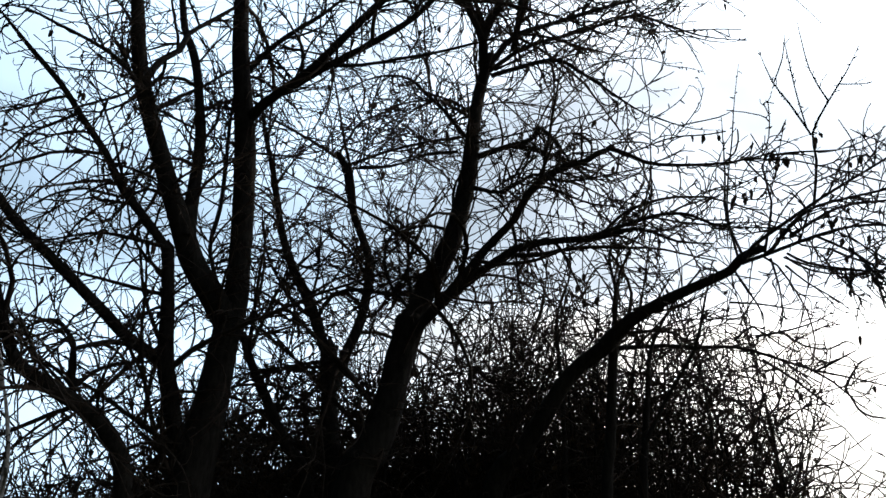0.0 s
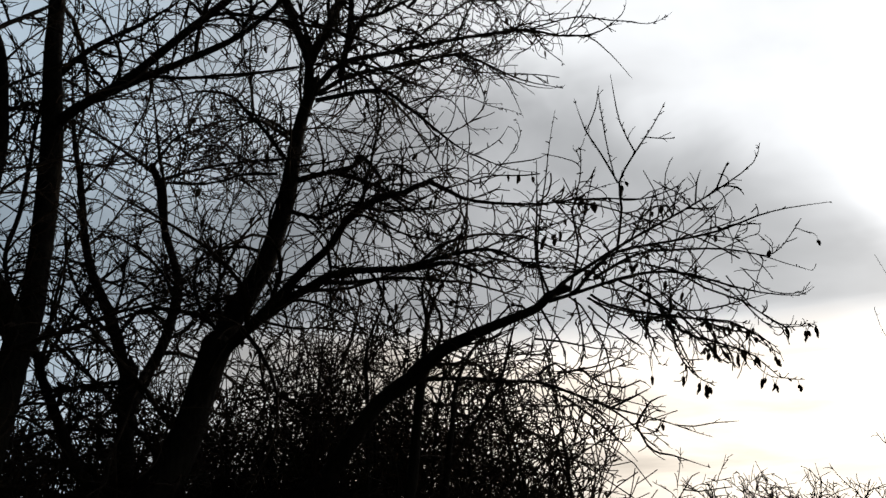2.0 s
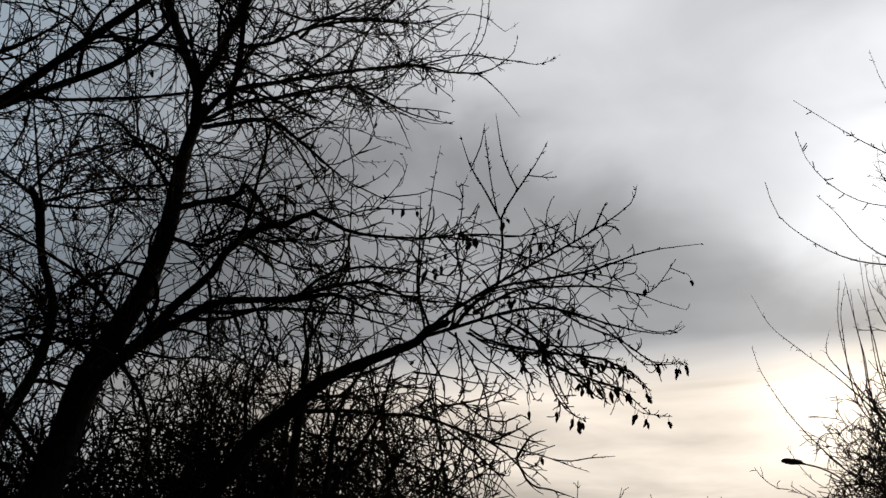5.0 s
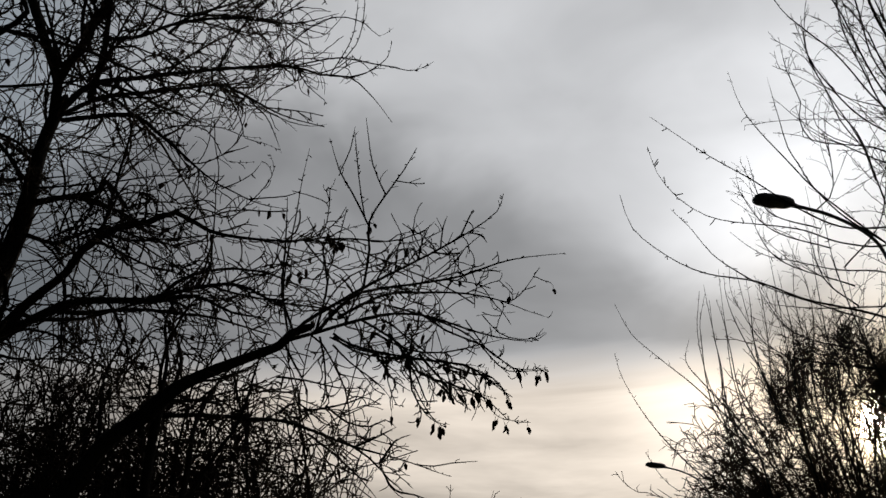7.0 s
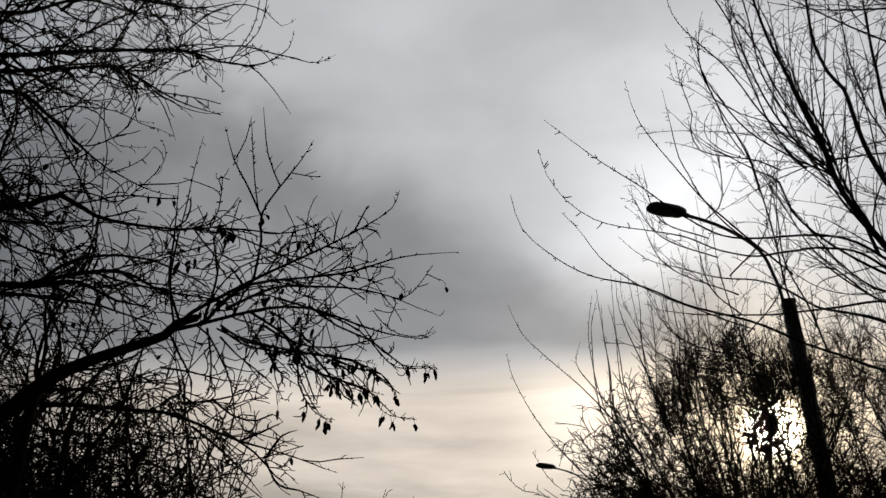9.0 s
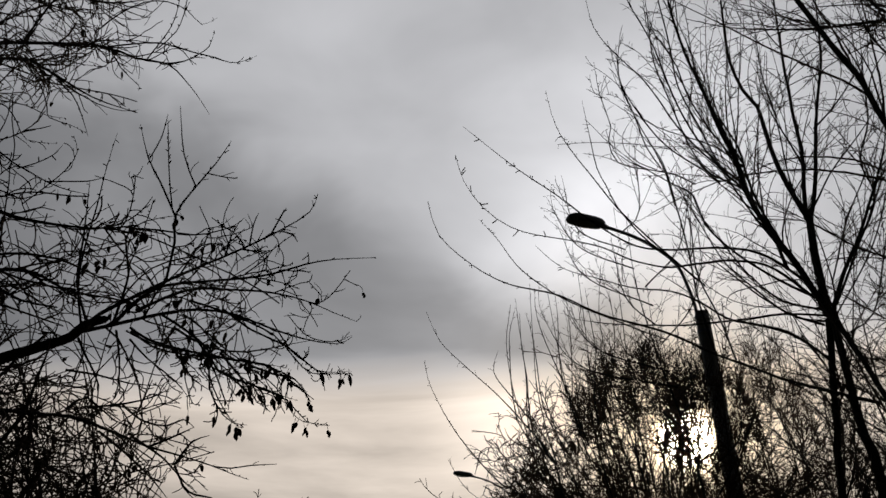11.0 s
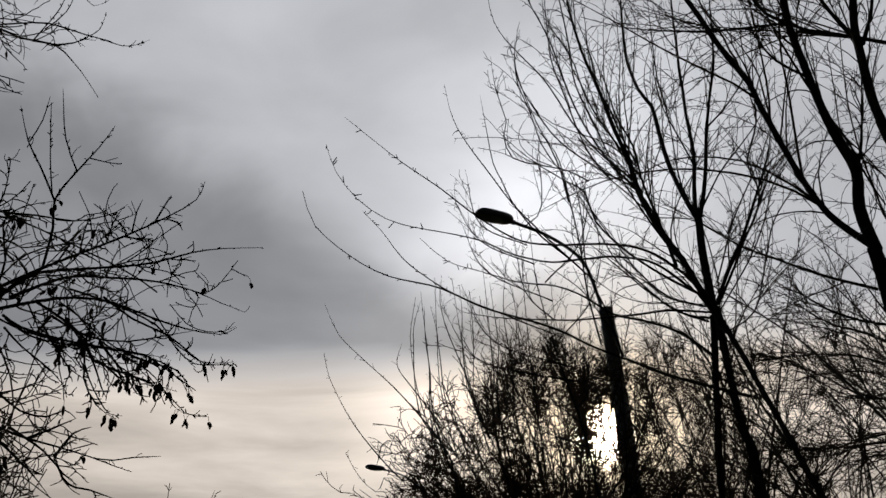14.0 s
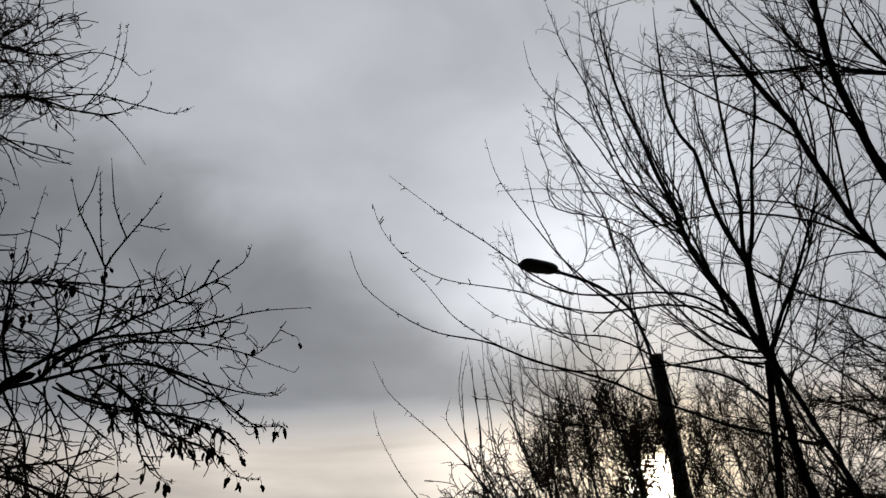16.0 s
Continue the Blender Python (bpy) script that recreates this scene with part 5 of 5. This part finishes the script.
V = Tree("low_tree", (11.0, 6.0, 0), "low spreading bare tree behind the others", seed=17)
limb(V, 0.042, 0.012, [(11.69, 3.67, -0.10), (10.38, 4.86, 3.27), (9.94, 5.26, 3.66), (9.60, 5.58, 3.68), (9.27, 5.88, 3.68), (9.03, 6.08, 3.74)])
limb(V, 0.037, 0.008, [(11.31, 4.01, -0.10), (10.36, 4.90, 3.06), (9.94, 5.30, 3.54), (9.65, 5.59, 3.55), (9.40, 5.83, 3.44), (9.19, 6.02, 3.35)])
limb(V, 0.037, 0.008, [(11.30, 4.04, -0.10), (10.46, 4.70, 3.57), (10.06, 5.02, 4.16), (9.68, 5.40, 4.13), (9.42, 5.64, 4.31), (9.22, 5.77, 4.55), (8.98, 5.98, 4.64)])
limb(V, 0.015, 0.005, [(9.43, 4.52, 3.72), (9.20, 4.74, 3.86), (8.95, 4.99, 3.98), (8.77, 5.15, 4.15), (8.57, 5.32, 4.29), (8.32, 5.52, 4.44)])
limb(V, 0.013, 0.005, [(9.27, 4.40, 3.80), (9.05, 4.62, 3.98), (8.92, 4.74, 4.10), (8.78, 4.89, 4.14), (8.56, 5.10, 4.14), (8.37, 5.28, 4.08)])
limb(V, 0.013, 0.005, [(9.28, 4.38, 3.90), (9.04, 4.57, 4.11), (8.87, 4.69, 4.30), (8.74, 4.79, 4.43), (8.56, 4.94, 4.54), (8.40, 5.06, 4.59)])
limb(V, 0.013, 0.005, [(9.30, 4.35, 4.05), (9.07, 4.55, 4.29), (8.88, 4.72, 4.46), (8.67, 4.91, 4.58), (8.50, 5.05, 4.75), (8.32, 5.17, 4.97)])
limb(V, 0.012, 0.005, [(9.24, 5.24, 3.11), (9.21, 5.21, 3.42), (9.17, 5.19, 3.76), (9.01, 5.34, 4.11), (8.94, 5.40, 4.24), (8.81, 5.53, 4.48)])
limb(V, 0.025, 0.006, [(8.37, 6.95, -0.10), (8.73, 6.30, 3.21), (8.83, 6.13, 3.42), (8.97, 5.87, 3.71), (9.07, 5.66, 3.98), (9.12, 5.53, 4.27), (9.20, 5.31, 4.71)])
limb(V, 0.014, 0.005, [(9.60, 4.64, 3.63), (9.37, 4.91, 3.66), (9.22, 5.09, 3.63), (9.01, 5.32, 3.63), (8.82, 5.51, 3.76)])
limb(V, 0.014, 0.005, [(9.57, 4.69, 3.38), (9.39, 4.89, 3.78), (9.27, 5.04, 3.96), (9.17, 5.11, 4.41), (9.13, 5.10, 4.86), (9.13, 5.04, 5.20)])
rising_twigs(V, 0.2, 0.070, 1.0, 1.5, (0.05, 1.0, 0.75, 0.5))
V.finish()


# ---- shrubs ----
def shrub(name, label, place, height, spread, stems, seed, levels, mat=BUSH, stout=1.0, leafy=0.0, dome=0.42, tops=(0.70, 0.92)):
    """Many stems from one stool, fanning up into a dense crown."""
    t = Tree(name, (*place, 0), label, "shrub" if height < 5 else "tree", seed)
    tagged(t.root, group=name.replace("_", " ") + "s")
    rng = t.rng
    lines, rads = [], []
    for i in range(stems):
        turn = i * 2.4 + rng.uniform(-0.4, 0.4)
        out = spread * math.sqrt((i + 0.5) / stems) * rng.uniform(0.8, 1.1)
        top = height * (1 - dome * (out / spread) ** 2) * rng.uniform(*tops)
        way = np.array((math.cos(turn), math.sin(turn), 0))
        foot = way * spread * 0.22 * rng.uniform(0.5, 1.5) - np.array((0, 0, 0.05))
        crown = way * out + np.array((0, 0, top))
        mid = foot * 0.45 + crown * 0.55 + way * out * 0.12 + rng.normal(0, 0.045 * height, 3)
        line = smooth([foot, mid, crown], 0.3)
        r0 = rng.uniform(0.014, 0.030) * height / 5 * stout
        shape = Shape()
        rad = np.linspace(r0, 0.006, len(line))
        shape.tube(line, rad, 6)
        child("stem", shape.mesh("stem", BARK), t.root)
        lines.append(sample(line, 20))
        rads.append(np.linspace(r0, 0.006, 20))
    lines, rads = np.array(lines), np.array(rads)
    last = t.dress(lines, rads, [dict(row) for row in levels])
    if leafy:
        short, _ = shoots(rng, last, np.full(last.shape[:2], 0.004), every=leafy, length=0.038, steps=1, angle=(30, 80), taper=0.0)
        leaf = Shape()
        leaf.leaves(short, rng, 0.36)
        ob = child("leafage", leaf.mesh("leafage", LITTER), t.root, "withered dark leaves still clinging")
        ob["kind"] = "stuff"
    t.finish(mat)
    return t.root


def spot(az_deg, dist):
    a = radians(az_deg)
    return (math.sin(a) * dist, math.cos(a) * dist)


TANGLE = [dict(every=0.105, length=0.85, steps=4, start=0.36, angle=(25, 80), lift=-0.1, curl=1.2, wander=0.10, thin=0.0075, taper=0.3),
          dict(every=0.17, length=0.36, steps=3, start=0.1, angle=(30, 75), lift=0.0, curl=1.0, wander=0.12, thin=0.0065)]
WEB = [dict(every=0.125, length=1.05, steps=5, start=0.40, angle=(30, 85), lift=0.0, curl=2.4, wander=0.13, thin=0.0074, taper=0.35),
       dict(every=0.17, length=0.46, steps=3, start=0.1, angle=(25, 75), lift=0.0, curl=1.6, wander=0.12, thin=0.0070)]
FAR = [dict(every=0.32, length=1.7, steps=3, start=0.35, angle=(20, 65), lift=0.12, curl=0.7, wander=0.08, thin=0.032, taper=0.35),
       dict(every=0.40, length=0.75, steps=2, start=0.1, angle=(20, 60), lift=0.1, curl=0.6, wander=0.08, thin=0.027)]

THICKET = "dense dark tangled hawthorn thicket with withered leaves"
for i, (a, d, h, w) in enumerate(((-26, 10.5, 3.5, 1.9), (-18.5, 10.8, 3.8, 1.9), (-11, 10.2, 4.2, 1.8), (-8.0, 9.8, 4.3, 1.5), (-20.0, 9.8, 3.7, 1.0), (-15.5, 9.9, 4.3, 1.1),
                                  (-22, 12.5, 3.9, 2.0), (-14.5, 12.5, 4.7, 2.0), (-13.0, 9.6, 3.9, 1.0), (-17.5, 10.3, 4.2, 1.0), (-4.0, 9.1, 3.6, 1.1), (1.0, 9.2, 3.6, 1.1))):
    shrub("thicket_shrub", THICKET, spot(a, d), h, w, 20, 40 + i, TANGLE, leafy=0.14)
for i, (a, d, h, w) in enumerate(((-4, 10.0, 4.2, 1.8), (1.0, 10.3, 4.4, 1.8), (5.5, 9.8, 4.3, 1.7), (10, 10.2, 4.2, 1.6), (14.0, 10.8, 3.9, 1.3),
                                  (-6.5, 12.2, 4.8, 2.0), (-0.5, 12.4, 5.4, 2.0), (4.5, 12.2, 5.4, 2.0), (9.0, 12.0, 5.0, 1.8))):
    shrub("thicket_shrub", THICKET, spot(a, d), h, w, 10 if a > 4 else 13, 140 + i, TANGLE, leafy=0.55 if a > 4 else 0.38, stout=1.4)

SAPLING = "bare young alder scrub with thin crossing stems"
for i, (a, d, h, w, n) in enumerate(((-6.5, 9.2, 5.0, 1.3, 15), (-1.0, 9.4, 5.6, 1.4, 18), (4.0, 9.0, 5.4, 1.3, 18), (8.5, 9.3, 6.2, 1.3, 16), (12.3, 9.2, 5.1, 0.9, 9), (-14, 9.5, 4.4, 1.4, 10), (-22, 9.6, 4.2, 1.4, 9),
                                     (-3.5, 11.2, 6.2, 1.6, 19), (2.5, 11.4, 6.4, 1.6, 20), (8.0, 11.0, 5.9, 1.5, 15), (1.0, 10.6, 5.9, 1.3, 11), (14.5, 9.4, 4.0, 0.9, 6), (-10.0, 11.0, 5.2, 1.5, 12))):
    shrub("alder_sapling", SAPLING, spot(a, d), h, w, n, 100 + i, WEB, TWIG, stout=1.15)

def domed_shrub(label, place, core, wide, tall, stems, whips, seed, levels):
    """A willow whose limbs part at a low fork and spread to a round crown, thin inside and fine at the rim."""
    t = Tree("goat_willow", (*place, 0), label, "tree", seed)
    tagged(t.root, group="goat willows")
    rng = t.rng
    lines, rads = [], []
    for i in range(stems):
        turn = i * 2.39996 + rng.uniform(-0.3, 0.3)
        steep = math.acos(1 - ((i + 0.5) / stems) ** 0.66 * 1.16)
        way = np.array((math.cos(turn), math.sin(turn), 0))
        reach = rng.uniform(0.74, 0.94)
        if steep > 0.9 and abs(way @ np.array((*place, 0))) > 0.75 * math.hypot(*place) and i % 4:
            # left thin on the near and far sides so the sun's glow shows through
            continue
        if steep > 0.75 and way[0] * place[1] - way[1] * place[0] > 0.35 * math.hypot(*place) and i % 3:
            continue
        crown = way * wide * math.sin(steep) * reach + np.array((0, 0, core + (tall - core) * math.cos(steep) * reach))
        foot = way * rng.uniform(0.1, 0.5) - np.array((0, 0, 0.05))
        neck = way * rng.uniform(0.15, 0.85) + np.array((0, 0, core * rng.uniform(0.60, 0.86)))
        mid = neck * 0.5 + crown * 0.5 + np.array((0, 0, 0.06 * math.sin(steep) * wide)) + rng.normal(0, 0.10, 3)
        line = smooth([foot, neck, mid, crown], 0.25)
        r0 = rng.uniform(0.014, 0.036)
        shape = Shape()
        shape.tube(line, np.linspace(r0, 0.006, len(line)), 6)
        child("stem", shape.mesh("stem", BARK), t.root)
        lines.append(sample(line, 24))
        rads.append(np.linspace(r0, 0.006, 24))
    for i in range(whips):
        # whips rise from the upper crown
        turn, out = rng.uniform(0, 6.283), wide * 0.75 * math.sqrt(rng.uniform(0, 1))
        foot = np.array((math.cos(turn) * out, math.sin(turn) * out, core + (tall - core) * 0.70 * math.sqrt(1 - (out / wide) ** 2)))
        top = foot + np.array((rng.normal(0, 0.16) + 0.12 * math.cos(turn), rng.normal(0, 0.16) + 0.12 * math.sin(turn), rng.uniform(1.2, 2.2)))
        mid = (foot + top) / 2 + rng.normal(0, 0.12, 3)
        line = smooth([foot, mid, top], 0.25)
        shape = Shape()
        shape.tube(line, np.linspace(0.010, 0.0035, len(line)), 4)
        child("whip", shape.mesh("whip", TWIG), t.root)
        thin, slim = shoots(rng, line[None], np.linspace(0.010, 0.0035, len(line))[None], 0.16, 0.42, 5, 0.25, 1.0, (12, 35), 0.3, 0.7, 0.06, 0.0036, 0.5)
        if len(thin):
            t.twigs.tubes(thin, slim, 3)
            t.dress(thin, slim, [dict(every=0.12, length=0.10, steps=2, start=0.2, angle=(25, 55), thin=0.003)])
    lines, rads = np.array(lines), np.array(rads)
    more, thick = shoots(rng, lines, rads, every=0.36, length=0.95, steps=6, start=0.60, end=0.92, angle=(15, 40), lift=0.0, curl=0.7, wander=0.06, thin=0.006, taper=0.4, heft=0.007)
    t.twigs.tubes(more, thick, 4)
    lines = np.concatenate([lines, np.array([sample(line, 24) for line in more])])
    rads = np.concatenate([rads, np.linspace(thick[:, 0], thick[:, -1], 24).T])
    t.dress(lines, rads, [dict(row) for row in levels])
    t.finish(BUSH)
    return t.root


ROUND = "bare twiggy goat willow with a dense domed crown"
RIM = [dict(every=0.092, length=0.46, steps=4, start=0.58, angle=(15, 50), lift=0.05, curl=1.1, wander=0.11, thin=0.0074, taper=0.35, heft=0.006),
       dict(every=0.115, length=0.22, steps=2, start=0.1, angle=(20, 60), lift=0.1, curl=1.0, wander=0.10, thin=0.0062)]
for i, (a, d, core, wide, tall, n, k) in enumerate(((43.7, 15.3, 4.0, 2.85, 6.75, 190, 14), (52.0, 17.5, 4.0, 2.7, 7.2, 50, 6), (58.0, 19.5, 3.8, 2.7, 6.8, 34, 0))):
    domed_shrub(ROUND, spot(a, d), core, wide, tall, n, k, 60 + i, RIM)

CROWN = [dict(every=0.036, length=0.62, steps=4, start=0.80, angle=(15, 60), lift=0.35, curl=0.9, wander=0.08, thin=0.0058, taper=0.3),
         dict(every=0.10, length=0.36, steps=3, start=0.1, angle=(18, 55), lift=0.25, curl=0.8, wander=0.08, thin=0.0050)]
DARK = [dict(every=0.027, length=0.62, steps=4, start=0.875, angle=(15, 60), lift=0.35, curl=0.9, wander=0.08, thin=0.0068, taper=0.3),
        dict(every=0.10, length=0.36, steps=3, start=0.1, angle=(18, 55), lift=0.25, curl=0.8, wander=0.08, thin=0.0060)]
shrub("birch_tree", "bare birch with a dense dark twiggy head", spot(43.2, 22.0), 9.45, 1.75, 26, 75, DARK, TWIG, stout=0.25, dome=0.14, tops=(0.85, 0.98))
shrub("birch_tree", "bare birch with a thin reddish twiggy head", spot(48.4, 23.0), 9.9, 2.1, 20, 76, CROWN, BUSH, stout=0.26, dome=0.20, tops=(0.80, 0.97))

W = Tree("goat_willow", (9.2, 11.3, 0), "bare goat willow with long whips over the crown", seed=18)
limb(W, 0.026, 0.005, [(7.42, 8.63, -0.10), (7.08, 8.69, 3.52), (6.92, 8.72, 4.12), (6.70, 8.81, 4.46), (6.42, 8.93, 4.81), (6.14, 9.05, 5.10), (5.88, 9.15, 5.39), (5.73, 9.19, 5.74)])
limb(W, 0.024, 0.006, [(9.03, 9.49, -0.10), (7.63, 10.02, 3.78), (7.31, 10.14, 4.05), (7.05, 10.22, 4.32), (6.71, 10.31, 4.76), (6.43, 10.35, 5.27), (6.34, 10.34, 5.58)])
limb(W, 0.018, 0.006, [(9.30, 9.85, -0.10), (7.40, 10.17, 3.80), (6.98, 10.24, 3.92), (6.75, 10.25, 4.10), (6.56, 10.22, 4.35)])
limb(W, 0.017, 0.007, [(9.97, 10.75, -0.10), (9.09, 11.31, 4.09), (8.84, 11.47, 4.50), (8.71, 11.53, 5.06), (8.59, 11.60, 5.56), (8.51, 11.63, 6.06), (8.48, 11.63, 6.58), (8.55, 11.56, 7.15)])
limb(W, 0.017, 0.007, [(9.58, 10.77, -0.10), (9.09, 11.31, 4.09), (8.89, 11.53, 4.67), (8.80, 11.67, 5.35), (8.85, 11.72, 6.13), (8.85, 11.80, 6.87), (8.85, 11.85, 7.40)])
limb(W, 0.017, 0.007, [(10.17, 10.70, -0.10), (9.34, 11.13, 4.08), (9.01, 11.29, 4.63), (8.78, 11.34, 5.68), (8.72, 11.29, 6.51), (8.69, 11.23, 7.38)])
limb(W, 0.017, 0.007, [(9.85, 10.55, -0.10), (9.58, 10.93, 4.06), (9.42, 11.16, 4.88), (9.33, 11.30, 5.57), (9.29, 11.40, 6.19), (9.27, 11.48, 6.84), (9.25, 11.57, 7.61)])
limb(W, 0.017, 0.007, [(9.86, 10.87, -0.10), (9.64, 10.88, 4.05), (9.47, 10.89, 5.15), (9.39, 10.87, 5.97), (9.33, 10.83, 6.81), (9.27, 10.80, 7.61)])
limb(W, 0.017, 0.008, [(10.00, 10.42, -0.10), (9.88, 10.68, 4.03), (9.78, 10.90, 5.18), (9.81, 10.97, 6.14), (9.81, 11.05, 6.97), (9.93, 11.04, 7.83)])
limb(W, 0.017, 0.008, [(10.11, 10.33, -0.10), (10.06, 10.53, 4.02), (10.01, 10.70, 5.16), (10.03, 10.78, 6.12), (10.07, 10.84, 7.13), (10.12, 10.87, 7.91)])
limb(W, 0.0120, 0.0050, [(9.00, 11.46, 4.84), (8.66, 11.66, 5.30), (8.56, 11.68, 5.85), (8.54, 11.65, 6.40), (8.53, 11.60, 6.72), (8.60, 11.50, 7.09)], bare=True)
limb(W, 0.0120, 0.0050, [(9.05, 11.42, 4.75), (8.78, 11.56, 5.38), (8.73, 11.53, 6.02), (8.67, 11.52, 6.48), (8.64, 11.47, 6.99)], bare=True)
limb(W, 0.0120, 0.0050, [(9.18, 11.32, 4.92), (8.94, 11.45, 5.55), (8.86, 11.44, 6.24), (8.80, 11.42, 6.66), (8.72, 11.42, 6.99)], bare=True)
limb(W, 0.0120, 0.0050, [(9.43, 11.13, 4.99), (9.27, 11.21, 5.62), (9.09, 11.29, 6.19), (8.94, 11.35, 6.66), (8.86, 11.36, 7.04), (8.85, 11.33, 7.38)], bare=True)
limb(W, 0.0120, 0.0050, [(9.60, 11.00, 4.89), (9.52, 10.99, 5.60), (9.55, 10.91, 6.33), (9.49, 10.89, 6.90), (9.44, 10.87, 7.32)], bare=True)
limb(W, 0.0120, 0.0050, [(9.37, 11.18, 5.17), (9.20, 11.25, 5.81), (9.13, 11.24, 6.37), (9.12, 11.18, 6.88), (9.08, 11.15, 7.31)], bare=True)
limb(W, 0.0120, 0.0050, [(8.91, 11.53, 5.21), (8.55, 11.70, 5.76), (8.32, 11.77, 6.12), (8.35, 11.67, 6.43)], bare=True)
rising_twigs(W, 0.4, 0.30, 0.35)
spurs(W, 0.15, 0.13, knob=0.0045)
W.finish(BUSH)

# ---- far trees ----
for i in range(3):
    far = shrub("far_tree", "bare distant tree in a hazy row", spot(21.8 + i * 2.6, 62), 13.7, 3.3, 13, 80 + i, FAR, TWIG, dome=0.30, tops=(0.84, 0.95))
    tagged(far, group="distant row of trees")
    rng = np.random.default_rng(200 + i)
    for k in range(1, 4):
        a = 21.8 + i * 2.6 + k * 7.8
        copy_thing(far, Matrix.Translation((*spot(a, rng.uniform(57, 68)), 0)) @ pose(0, 0, 0, 0, 0, rng.uniform(0, 360)))
